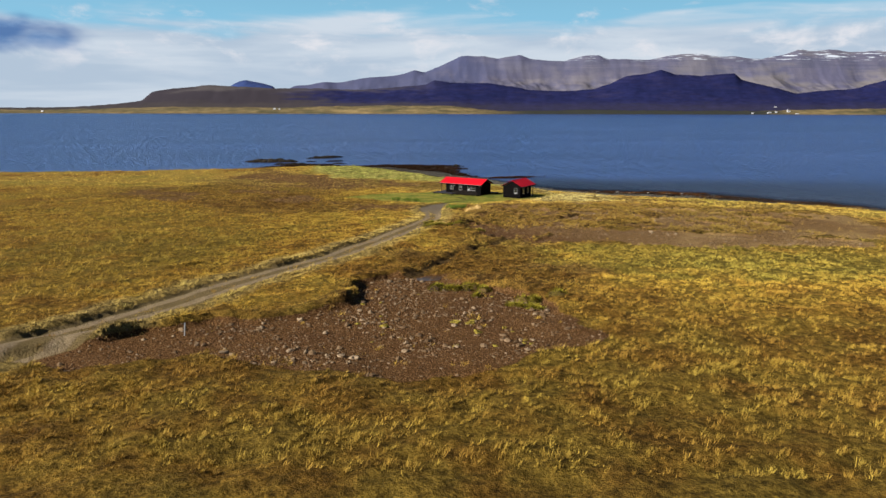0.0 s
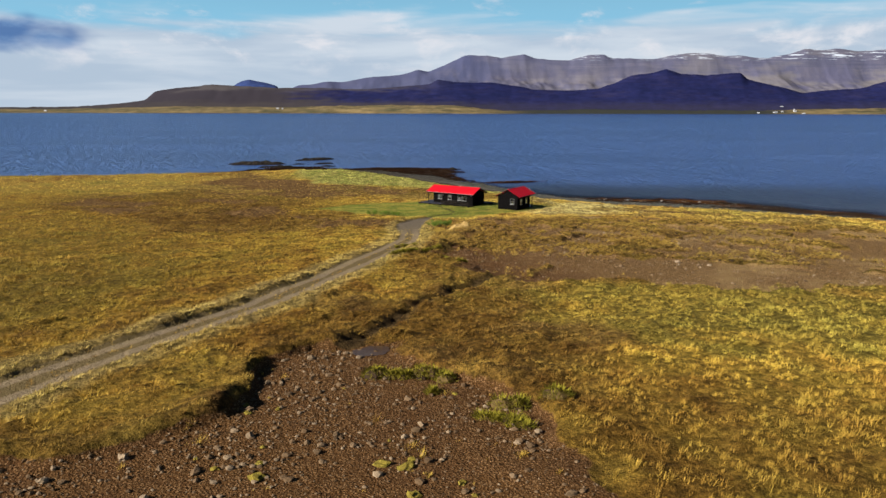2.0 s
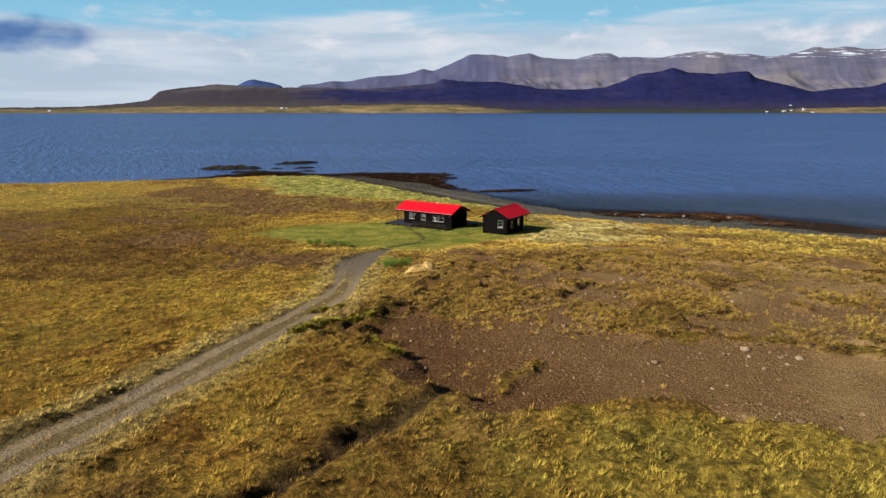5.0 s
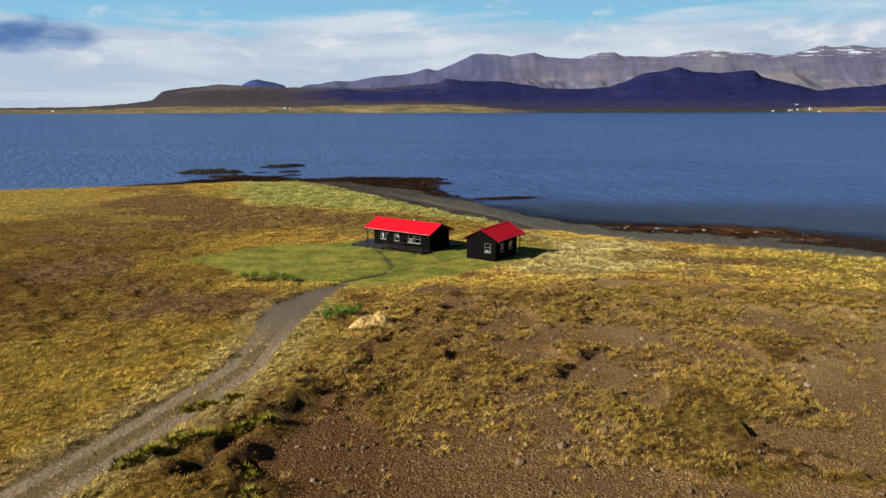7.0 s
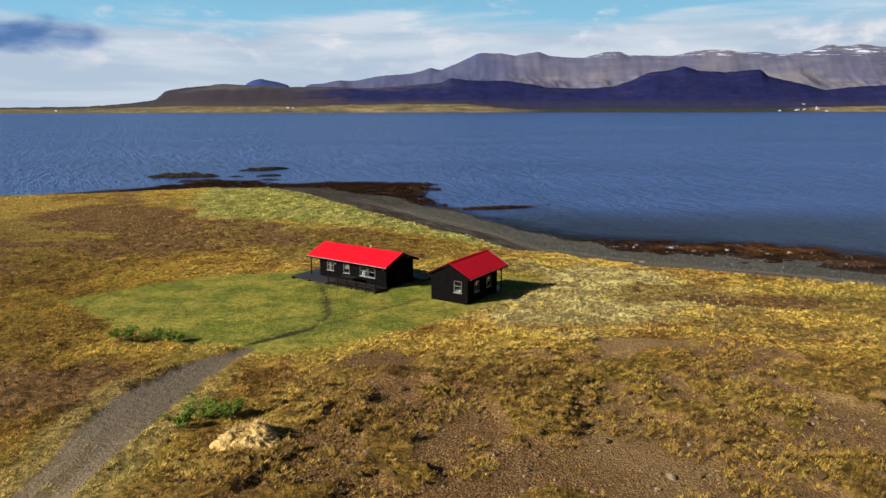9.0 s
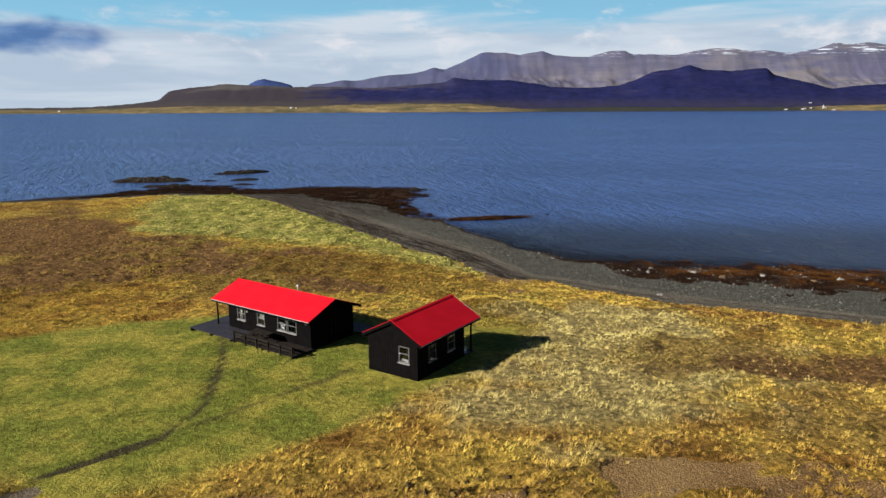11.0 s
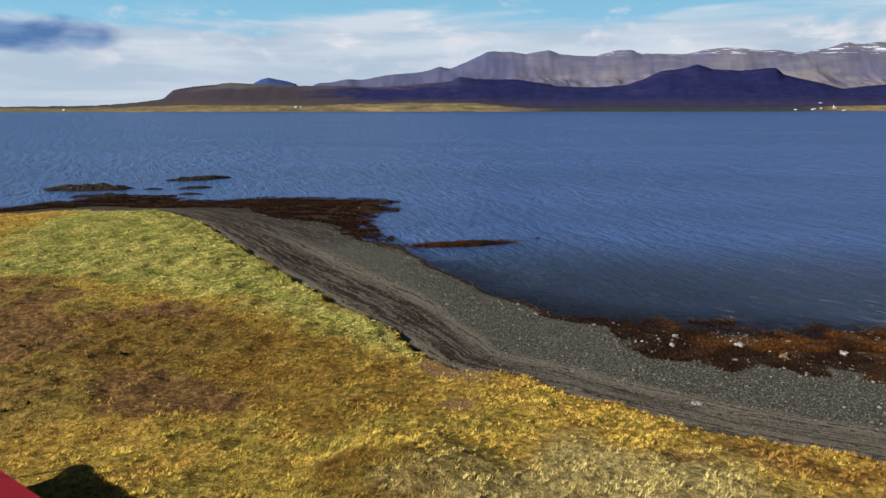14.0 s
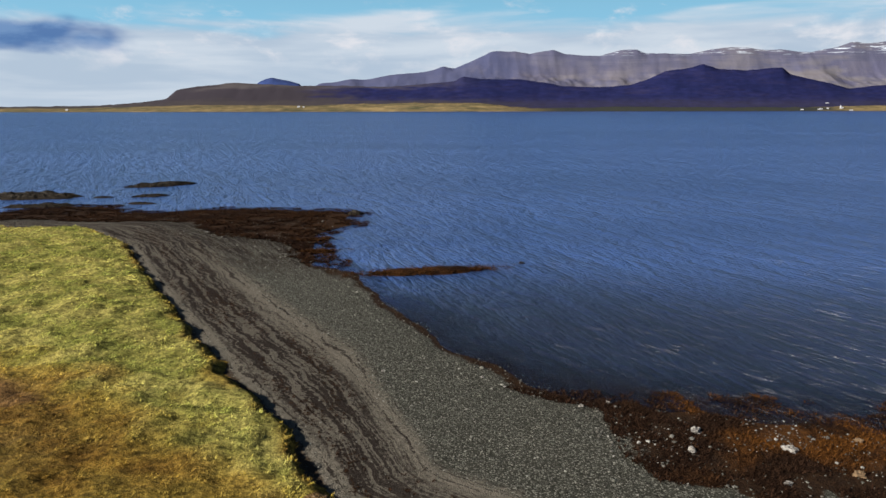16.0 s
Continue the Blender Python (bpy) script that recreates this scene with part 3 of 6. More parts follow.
def line_distance(x, y, line):
    best = np.full(x.shape, 1e9)
    for (ax, ay), (bx, by) in zip(line, line[1:]):
        dx, dy = bx - ax, by - ay
        t = np.clip(((x - ax) * dx + (y - ay) * dy) / (dx * dx + dy * dy), 0, 1)
        best = np.minimum(best, np.hypot(x - ax - t * dx, y - ay - t * dy))
    return best


def line_run(x, y, line):
    """Metres along the line, at its nearest place."""
    best, run, done = np.full(x.shape, 1e9), np.zeros(x.shape), 0.0
    for (ax, ay), (bx, by) in zip(line, line[1:]):
        dx, dy = bx - ax, by - ay
        t = np.clip(((x - ax) * dx + (y - ay) * dy) / (dx * dx + dy * dy), 0, 1)
        d, size = np.hypot(x - ax - t * dx, y - ay - t * dy), math.hypot(dx, dy)
        run = np.where(d < best, done + t * size, run)
        best = np.minimum(best, d)
        done += size
    return run


def inside(x, y, poly):
    odd = np.zeros(x.shape, bool)
    for (ax, ay), (bx, by) in zip(poly, poly[1:] + poly[:1]):
        if ay != by:
            odd ^= ((ay > y) != (by > y)) & (x < (bx - ax) * (y - ay) / (by - ay) + ax)
    return odd


def depth_in(x, y, poly):
    """Metres inside the outline; negative outside."""
    d = line_distance(x, y, poly + poly[:1])
    return np.where(inside(x, y, poly), d, -d)


def depth_behind(x, y, line):
    """Metres on the land's side of a shoreline; negative at sea."""
    d = line_distance(x, y, line)
    return np.where(inside(x, y, line + [(900, -2000), (-900, -2000)]), d, -d)


def survey(x, y):
    """Height and land cover at each place."""
    x, y = np.asarray(x, float), np.asarray(y, float)
    rag = fbm(x, y, 3.5, 5)
    grass = depth_behind(x, y, GRASS_EDGE) + rag * 1.3
    sea = depth_behind(x, y, WATER_EDGE) + fbm(x, y, 7, 9) * 3.0
    plane = 11.95 - 0.0483 * y - 0.012 * np.maximum(x - 5, 0) + 0.02 * np.maximum(-x - 60, 0) * smooth(120, 0, y)
    land = 2.7 + 0.6 * np.logaddexp(0, np.clip((plane - 2.7) / 0.6, -50, 50))
    land = np.minimum(land, 2.35 + 0.075 * np.maximum(grass, 0))
    shore = np.clip(sea / np.maximum(sea - np.minimum(grass, 0) + 1e-6, 1e-6), 0, 1)
    strand = 1.75 * shore ** 0.85
    z = np.where(grass > 0, land, np.where(sea > 0, strand, np.maximum(-0.07 * -sea, -7.0)))
    z = np.where(grass > 0, strand * 0 + 1.75 + (z - 1.75) * smooth(-0.1, 0.8, grass), z)
    on_land = smooth(0.2, 1.5, grass)
    c = {}
    c["beach"] = smooth(0.15, -0.15, grass)
    c["shore"] = shore
    c["strand"] = np.clip(-(grass - rag * 1.3), 0, 60) * (1 + 0.9 * smooth(18, 32, x))
    near = depth_in(x, y, GRAVEL_NEAR) + rag * 1.6
    far = depth_in(x, y, GRAVEL_FAR) + rag * 5
    patchy = smooth(0.22, 0.08, fbm(x, y, 4.2, 21, 5) + 0.14 * smooth(108, 126, y) - 0.10 * smooth(104, 92, y) - 0.30 * np.exp(-((x - 7) / 6.5) ** 2 - ((y - 89) / 7.5) ** 2) + 0.16 * np.exp(-((x - 11) / 4.5) ** 2 - ((y - 101) / 4.5) ** 2) + 0.14 * np.exp(-((x - 16) / 4) ** 2 - ((y - 89) / 5) ** 2) - 0.15 * np.exp(-((x - 21) / 5) ** 2 - ((y - 105) / 7) ** 2))
    stark = smooth(-1.2, 1.2, depth_in(x, y, BARE_BAND) + rag * 2.5) * (1 - smooth(-0.6, 0.6, depth_in(x, y, TONGUE) + rag * 1.5))
    spots = sum(np.exp(-((x - cx) / rx) ** 2 - ((y - cy) / ry) ** 2) for cx, cy, rx, ry in ((24, 112, 4.5, 3), (11.5, 127.6, 4, 2.2), (30, 133, 4, 2), (43, 112, 5, 5)))
    stark = np.maximum(stark, smooth(0.35, 0.75, spots * (1 + 1.6 * rag)))
    c["stark"] = stark
    c["gravel"] = np.maximum(np.maximum(smooth(-0.4, 0.4, near), stark), smooth(-1.5, 1.5, far) * (0.25 + 0.75 * patchy)) * on_land
    c["hollow"] = smooth(70, 62, y) + smooth(17, 8, x + 0.3 * (y - 92)) * smooth(70, 78, y)
    c["sandy"] = smooth(16, 30, x) * smooth(70, 80, y)
    along = line_distance(x, y, ROAD) + rag * 0.35
    half = np.interp(y, [60, 100, 106, 112, 121, 126, 129.5], [1.75, 1.65, 1.35, 1.45, 1.95, 1.4, 0.5])
    c["road"] = smooth(half + 0.3, half - 0.3, along) * smooth(0, 1, grass)
    c["rut"] = np.maximum(smooth(0.5, 0.2, np.abs(along - 0.86)), smooth(108, 118, y))
    c["across"] = np.clip(along, 0, 6)
    c["yard"] = smooth(106, 122, y)
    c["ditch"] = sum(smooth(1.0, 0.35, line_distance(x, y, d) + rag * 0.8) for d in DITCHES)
    mown = line_distance(x, y, MOW_LINE)
    c["lawn"] = smooth(-0.8, 0.8, depth_in(x, y, LAWN) + rag * 0.7) * on_land
    c["meadow"] = smooth(-2.0, 2.0, depth_in(x, y, MEADOW) + rag * 4) * on_land
    c["olive"] = 0.9 * smooth(-3, 3, depth_in(x, y, FRESH) + rag * 9) * on_land
    # Darker brown grass in the foreground, fading out from y 44 to 60.
    c["dark_grass"] = 0.95 * smooth(60, 44, y + 0.12 * x + fbm(x, y, 16, 37) * 24) * on_land
    c["straw"] = smooth(-3, 3, depth_in(x, y, STRAW) + rag * 7) * on_land * (1 - 0.8 * smooth(-3, 3, depth_in(x, y, BROWN)) * smooth(-0.10, 0.10, fbm(x, y, 6, 35, 4)))
    c["heath"] = np.maximum(0.78 * smooth(-4, 4, depth_in(x, y, HEATH) + fbm(x, y, 14, 31) * 22), 0.95 * smooth(-4, 4, depth_in(x, y, RUSTY) + fbm(x, y, 8, 33) * 14))
    c["heath"] = np.maximum(c["heath"], np.maximum(0.95 * smooth(-11, 2, far + fbm(x, y, 9, 32) * 8) * smooth(16, 8, np.maximum(y - 118, 0) + np.maximum(10 - x, 0)), 0.95 * smooth(-3, 3, depth_in(x, y, BROWN)) * smooth(-0.12, 0.10, fbm(x, y, 6, 35, 4)))) * on_land * (1 - c["meadow"])
    north = smooth(6, 0, sea + 8 * fbm(x, y, 6, 57, 4)) * smooth(238, 250, y) * smooth(9, 4, x) + smooth(250, 262, y) * smooth(0.62, 0.5, shore) * smooth(12, 4, x)
    east = smooth(36, 43, x) * smooth(12, 9, sea - 2.0 * smooth(40, 56, x) - 5 * smooth(56, 80, x) + 9 * fbm(x, y, 5, 55, 4)) * smooth(150, 170, y)
    bald = sum(np.exp(-((x - cx) / rx) ** 2 - ((y - cy) / ry) ** 2) for cx, cy, rx, ry in ((-10, 182, 12, 7), (-29, 198, 15, 7), (-46, 209, 11, 8), (4, 171, 7, 3), (-30, 176, 12, 9), (45, 151, 7, 4), (-10.5, 121, 6, 6), (-33, 142, 8, 5)))
    # Lightens and greys the grass from about y 95 seaward.
    c["dry"] = smooth(95, 150, y + 0.25 * x + 30 * fbm(x, y, 24, 46)) * np.maximum(smooth(-22, 2, x), smooth(160, 195, y)) * (1 - smooth(-2, 2, far)) * on_land
    c["dark_grass"] = np.maximum(c["dark_grass"], 0.85 * smooth(0.25, 0.6, np.exp(-((x - 7) / 10) ** 2 - ((y - 185 + 0.4 * (x - 7)) / 4.5) ** 2) * (1 + rag)) * on_land * (1 - c["meadow"]))
    c["bare"] = smooth(0.32, 0.62, bald * (1 + 2.2 * fbm(x, y, 5, 39, 4)) + 1.2 * smooth(0.02, 0.2, fbm(x * 0.55, y, 8, 40, 4)) * smooth(-3, 5, depth_in(x, y, HEATH))) * on_land * (1 - c["meadow"]) * (1 - c["lawn"])
    knoll = np.exp(-((x - 20.5) / 3.6) ** 2 - ((y - 161.5) / 2.4) ** 2)
    c["dark_grass"] = np.maximum(c["dark_grass"], 0.7 * smooth(-1.5, 1.5, depth_in(x, y, VERGE) + rag * 4) * on_land)
    c["dark_grass"] = np.maximum(c["dark_grass"], 0.9 * smooth(0.3, 0.6, np.exp(-((x - 2.5) / 3.5) ** 2 - ((y - 91) / 8) ** 2) + 0.6 * rag) * on_land)
    c["dark_grass"] = np.maximum(c["dark_grass"], 0.5 * smooth(-5, 5, depth_in(x, y, WEST) + fbm(x, y, 20, 36, 4) * 30) * on_land)
    fringe = np.exp(-(np.minimum(near + 0.3, 0) / 2.2) ** 2) * smooth(-0.1, 0.15, fbm(x, y, 6, 38, 3) + 0.1)
    c["heath"] = np.maximum(c["heath"], 0.8 * fringe * on_land)
    c["straw"] = np.maximum(c["straw"], 0.5 * smooth(1.6, 0.4, np.abs(along - half - 0.7)) * smooth(128, 120, y) * on_land)
    c["dark_grass"] = np.maximum(c["dark_grass"], 0.95 * smooth(-4, 4, depth_in(x, y, RUSTY) + fbm(x, y, 8, 34) * 14) * on_land)
    c["dark_grass"] = np.maximum(c["dark_grass"], 0.74 * smooth(-2.5, 2.5, depth_in(x, y, MEADOW_FOOT) + rag * 5) * on_land * (1 - c["meadow"]))
    c["dark_grass"] = np.maximum(c["dark_grass"], 0.6 * smooth(-4, -14, x) * smooth(110, 85, y) * on_land)
    c["dark_grass"] = np.maximum(c["dark_grass"], smooth(0.35, 0.6, knoll + 0.5 * rag) * on_land)
    c["gravel"] = np.maximum(c["gravel"], smooth(0.35, 0.6, np.exp(-((x - 22.6) / 1.8) ** 2 - ((y - 179.6) / 2.6) ** 2) + np.exp(-((x - 25.2) / 1.6) ** 2 - ((y - 178.6) / 1.8) ** 2) + np.exp(-((x - 24.4) / 1.5) ** 2 - ((y - 172.2) / 1.3) ** 2) + 0.5 * rag) * (grass > 0))
    c["weed"] = np.clip(np.maximum(north, east) + smooth(2.0, 0.6, sea) * 0.7, 0, 1) * smooth(-5, -1, sea) * c["beach"]
    c["worn"] = 0.95 * smooth(0.38, 0.12, mown + rag * 0.3) + 0.6 * smooth(0.30, 0.10, line_distance(x, y, [(1, 131), (8, 140), (12, 146)]) + rag * 0.4)
    c["rust"] = smooth(38, 47, x) * smooth(15, 7, sea) * smooth(-0.25, 0.1, fbm(x, y, 6, 53)) + 0.12 * smooth(225, 240, y) * smooth(-0.05, 0.2, fbm(x, y, 9, 54, 4))
    c["along"] = line_run(x, y, GRASS_EDGE)
    c["wrack"] = np.maximum(smooth(1.3, 2.0, c["strand"]) * smooth(9.5, 6.5, c["strand"]) * (1 - 0.55 * smooth(22, 34, x)), smooth(226, 246, y) * smooth(1.0, 1.8, c["strand"]))
    open_grass = on_land * (1 - c["gravel"]) * (1 - c["road"]) * (1 - c["lawn"])
    z = z + open_grass * ((0.32 + 0.22 * np.maximum(c["meadow"], c["heath"])) * fbm(x, y, 1.3, 41, 3) + 0.30 * fbm(x, y, 7, 43, 2))
    z = z + on_land * (1 - open_grass) * 0.05 * fbm(x, y, 1.0, 47) + 0.05 * fbm(x, y, 1.2, 49) * c["beach"] * shore
    steep = 0.65 * smooth(-0.5, 0.4, near) * smooth(33, 44, y + 0.55 * -x - 3)
    gentle = 0.5 * smooth(0, 6, near)
    z = z - np.maximum(steep * 0.75, gentle) * on_land
    z = z + 0.25 * smooth(2, -4, x) * smooth(0.5, -0.5, near) * smooth(-2.2, -0.4, near) * smooth(40, 46, y - 0.4 * x) * on_land
    z = z - 0.45 * smooth(-0.6, 0.5, far - rag * 3) * smooth(18, 8, x + 0.5 * np.maximum(y - 100, 0)) * on_land
    turf = smooth(0.75, 0.35, c["gravel"] + 0.5 * fbm(x, y, 2.4, 44, 2))
    z = z + 0.34 * turf * smooth(-3, 1, far) * on_land - 0.16 * c["bare"]
    for d in DITCHES:
        z = z - 0.42 * smooth(0.9, 0.2, line_distance(x, y, d) + rag * 0.6) * on_land
    z = z - (0.10 + 0.10 * smooth(112, 100, y)) * c["road"] - 0.05 * smooth(0.45, 0.1, mown)
    z = z + 0.9 * np.exp(-(((x - 22) / 4.2) ** 2 + ((y - 163.5) / 3.2) ** 2)) * on_land
    pad = np.minimum(np.hypot(x - HOUSE_A[0], (y - HOUSE_A[1])), np.hypot(x - HOUSE_B[0], y - HOUSE_B[1]))
    level = smooth(10, 6, pad)
    z = z * (1 - level) + level * (4.72 + 0.3 * (z - 4.72))
    c["gravel"] = np.where(grass > 0, c["gravel"], 0)
    return z, c, grass, sea


def axis(lo, a, b, hi, step, grow=1.12):
    vals = list(np.arange(a, b, step))
    s, v = step, vals[-1]
    while v < hi:
        s *= grow
        v += s
        vals.append(v)
    s, v, low = step, vals[0], []
    while v > lo:
        s *= grow
        v -= s
        low.append(v)
    return np.array(low[::-1] + vals)


def raw_mesh(name, verts, faces, sides, cover=None, soft=True):
    """A mesh straight from arrays; every face has the same number of sides."""
    me = bpy.data.meshes.new(name)
    n = len(faces)
    me.vertices.add(len(verts))
    me.vertices.foreach_set("co", np.ascontiguousarray(verts, np.float32).ravel())
    me.loops.add(n * sides)
    me.loops.foreach_set("vertex_index", np.ascontiguousarray(faces, np.int32).ravel())
    me.polygons.add(n)
    me.polygons.foreach_set("loop_start", np.arange(n, dtype=np.int32) * sides)
    me.polygons.foreach_set("use_smooth", np.full(n, soft))
    for key, vals in (cover or {}).items():
        me.attributes.new(key, "FLOAT", "POINT").data.foreach_set("value", np.ascontiguousarray(vals, np.float32))
    me.update(calc_edges=True)
    me.validate()
    return me


def grid_faces(nx, ny):
    i = np.arange(nx - 1)[None, :] + nx * np.arange(ny - 1)[:, None]
    return np.stack([i, i + 1, i + nx + 1, i + nx], -1).reshape(-1, 4)


xs = axis(-900, -30, 60, 900, 0.4, 1.06)
ys = np.concatenate([axis(-600, 24, 200, 200, 0.4, 1.1)[:-1], np.arange(200.5, 300, 0.6), np.array([303, 308, 316, 330, 360, 420])])
gx, gy = np.meshgrid(xs, ys)
gx, gy = gx.ravel(), gy.ravel()
gz, cover, grass_d, sea_d = survey(gx, gy)
quads = grid_faces(len(xs), len(ys))
mean = {k: v[quads].mean(1) for k, v in cover.items()}
kind_of = np.zeros(len(quads), int)
kind_of[mean["lawn"] > 0.5] = 1
kind_of[mean["gravel"] > 0.5] = 2
kind_of[mean["road"] > 0.5] = 3
kind_of[mean["beach"] > 0.5] = 4
SHEETS = [("ground", "rough autumn grassland in gold, rust and olive sloping to the sea", "grassland"),
          ("lawn", "mown green lawn round two black cabins", "lawn"),
          ("gravel_patch", "bare reddish brown stony gravel in rough grass", "gravel"),
          ("road", "narrow grey brown gravel track with two ruts", "track"),
          ("beach", "grey pebble beach with dark wrack lines and seaweed", "beach")]
all_xyz = np.stack([gx, gy, gz], 1)
for k, (name, label, cat) in enumerate(SHEETS):
    own = quads[kind_of == k]
    used, flat = np.unique(own, return_inverse=True)
    me = raw_mesh(name, all_xyz[used], flat.reshape(-1, 4), 4, {q: v[used] for q, v in cover.items()})
    me.materials.append(LAND)
    tagged(new(name, me), label, cat, kind="structure")

# the sea, out to the far shore
wxs = axis(-6500, -120, 120, 6500, 2.0, 1.12)
wys = np.concatenate([axis(-700, 150, 320, 320, 1.5, 1.15)[:-1], axis(326, 326, 332, 3960, 3.0, 1.12)])
sx, sy = np.meshgrid(wxs, wys)
sx, sy = sx.ravel(), sy.ravel()
off = -depth_behind(sx, sy, WATER_EDGE) - fbm(sx, sy, 7, 9) * 3.0
shallow = 0.75 * smooth(np.where(sy > 225, 4.0, 9.0), 0, off) + 0.25 * smooth(40, 10, off) * smooth(20, 40, sx) * smooth(70, 50, sx)
keep = (off > -8)[grid_faces(len(wxs), len(wys))].any(1)
own = grid_faces(len(wxs), len(wys))[keep]
used, flat = np.unique(own, return_inverse=True)
me = raw_mesh("water", np.stack([sx, sy, sx * 0], 1)[used], flat.reshape(-1, 4), 4, {"shallow": shallow[used], "inshore": (0.92 * smooth(125, 8, off) * smooth(6, 28, sx) * smooth(250, 215, sy))[used]})
me.materials.append(WATER)
tagged(new("water", me), "blue fjord water with light wind ripples", "sea", kind="structure")

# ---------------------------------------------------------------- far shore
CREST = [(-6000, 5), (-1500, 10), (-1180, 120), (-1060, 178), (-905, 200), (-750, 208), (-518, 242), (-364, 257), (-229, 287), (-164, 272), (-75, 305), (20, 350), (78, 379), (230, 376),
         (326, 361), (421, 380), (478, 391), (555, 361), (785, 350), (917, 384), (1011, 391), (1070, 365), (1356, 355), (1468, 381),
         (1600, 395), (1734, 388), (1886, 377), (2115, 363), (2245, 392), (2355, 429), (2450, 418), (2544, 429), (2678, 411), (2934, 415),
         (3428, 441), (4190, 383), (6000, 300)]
# Humps between x 900 and 2100 follow a cloud shadow's edge, built as hills.
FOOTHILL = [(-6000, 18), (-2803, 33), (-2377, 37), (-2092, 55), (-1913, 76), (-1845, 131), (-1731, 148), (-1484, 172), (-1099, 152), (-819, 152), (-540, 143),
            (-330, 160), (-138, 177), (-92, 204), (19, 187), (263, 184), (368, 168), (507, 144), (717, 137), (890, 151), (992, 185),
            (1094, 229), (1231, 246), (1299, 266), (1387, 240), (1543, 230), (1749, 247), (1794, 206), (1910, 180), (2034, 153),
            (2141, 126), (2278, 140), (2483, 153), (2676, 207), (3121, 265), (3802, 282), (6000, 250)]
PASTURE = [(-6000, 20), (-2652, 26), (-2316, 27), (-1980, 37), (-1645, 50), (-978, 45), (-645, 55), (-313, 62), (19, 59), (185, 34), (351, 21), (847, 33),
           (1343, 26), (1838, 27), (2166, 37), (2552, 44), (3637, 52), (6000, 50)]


def profile(pts, x):
    xs_, zs_ = [p[0] for p in pts], [p[1] for p in pts]
    return sum(np.interp(x + o, xs_, zs_) for o in (-10, 0, 10)) / 3


def broad(pts, x):
    """The same skyline, evened out over some hundred metres."""
    return sum(profile(pts, x + o) for o in range(-280, 281, 56)) / 11


def far_land(name, rows, height, material, label, cat, lo=-5200, hi=5600, step=9.0):
    x0 = np.arange(lo, hi, step)
    gx_, d_ = np.meshgrid(x0, rows)
    z_ = height(gx_, d_)
    me = raw_mesh(name, np.stack([gx_.ravel(), d_.ravel(), z_.ravel()], 1), grid_faces(len(x0), len(rows)), 4)
    me.materials.append(material)
    return tagged(new(name, me), label, cat, kind="structure")


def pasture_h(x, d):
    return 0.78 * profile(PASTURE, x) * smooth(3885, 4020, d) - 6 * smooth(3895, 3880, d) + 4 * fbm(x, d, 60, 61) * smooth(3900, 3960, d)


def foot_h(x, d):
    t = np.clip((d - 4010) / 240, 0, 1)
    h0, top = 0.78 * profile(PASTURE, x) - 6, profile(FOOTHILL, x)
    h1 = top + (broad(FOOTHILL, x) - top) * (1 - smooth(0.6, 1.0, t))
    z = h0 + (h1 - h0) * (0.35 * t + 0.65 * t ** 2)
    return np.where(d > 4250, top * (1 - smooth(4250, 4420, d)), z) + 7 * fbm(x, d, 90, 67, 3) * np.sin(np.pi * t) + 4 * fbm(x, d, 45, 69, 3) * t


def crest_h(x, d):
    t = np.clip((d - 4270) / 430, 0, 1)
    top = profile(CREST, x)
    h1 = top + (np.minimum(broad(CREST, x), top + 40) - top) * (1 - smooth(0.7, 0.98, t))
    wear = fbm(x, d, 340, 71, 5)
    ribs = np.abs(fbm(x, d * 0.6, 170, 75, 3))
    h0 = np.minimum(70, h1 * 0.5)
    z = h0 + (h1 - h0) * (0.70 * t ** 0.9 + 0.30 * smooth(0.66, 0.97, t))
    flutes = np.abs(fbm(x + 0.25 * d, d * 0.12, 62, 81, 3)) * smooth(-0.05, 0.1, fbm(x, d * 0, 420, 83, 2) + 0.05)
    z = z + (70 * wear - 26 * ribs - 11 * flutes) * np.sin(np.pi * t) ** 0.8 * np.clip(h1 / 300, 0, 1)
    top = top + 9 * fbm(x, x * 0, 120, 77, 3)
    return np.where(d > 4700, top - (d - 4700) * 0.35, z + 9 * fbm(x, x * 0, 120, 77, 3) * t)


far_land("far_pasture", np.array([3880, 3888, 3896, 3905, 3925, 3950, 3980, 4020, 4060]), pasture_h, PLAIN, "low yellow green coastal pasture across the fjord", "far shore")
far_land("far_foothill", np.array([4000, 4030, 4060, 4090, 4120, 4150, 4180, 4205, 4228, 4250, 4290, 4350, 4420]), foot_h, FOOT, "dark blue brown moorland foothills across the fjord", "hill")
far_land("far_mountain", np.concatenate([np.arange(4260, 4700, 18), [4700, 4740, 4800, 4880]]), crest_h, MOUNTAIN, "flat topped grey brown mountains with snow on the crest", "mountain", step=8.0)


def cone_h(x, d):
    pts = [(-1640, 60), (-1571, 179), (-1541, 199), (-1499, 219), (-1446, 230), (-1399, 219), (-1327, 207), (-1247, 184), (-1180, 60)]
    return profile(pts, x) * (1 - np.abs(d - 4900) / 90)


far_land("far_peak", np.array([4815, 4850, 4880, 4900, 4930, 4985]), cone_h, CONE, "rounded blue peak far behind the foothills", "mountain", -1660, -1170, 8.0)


# ---------------------------------------------------------------- building helpers
def part(name, bm, material, parent, label=""):
    me = bpy.data.meshes.new(name)
    bm.normal_update()
    bm.to_mesh(me)
    bm.free()
    me.materials.append(material)
    ob = new(name, me)
    ob.parent = parent
    return tagged(ob, label)


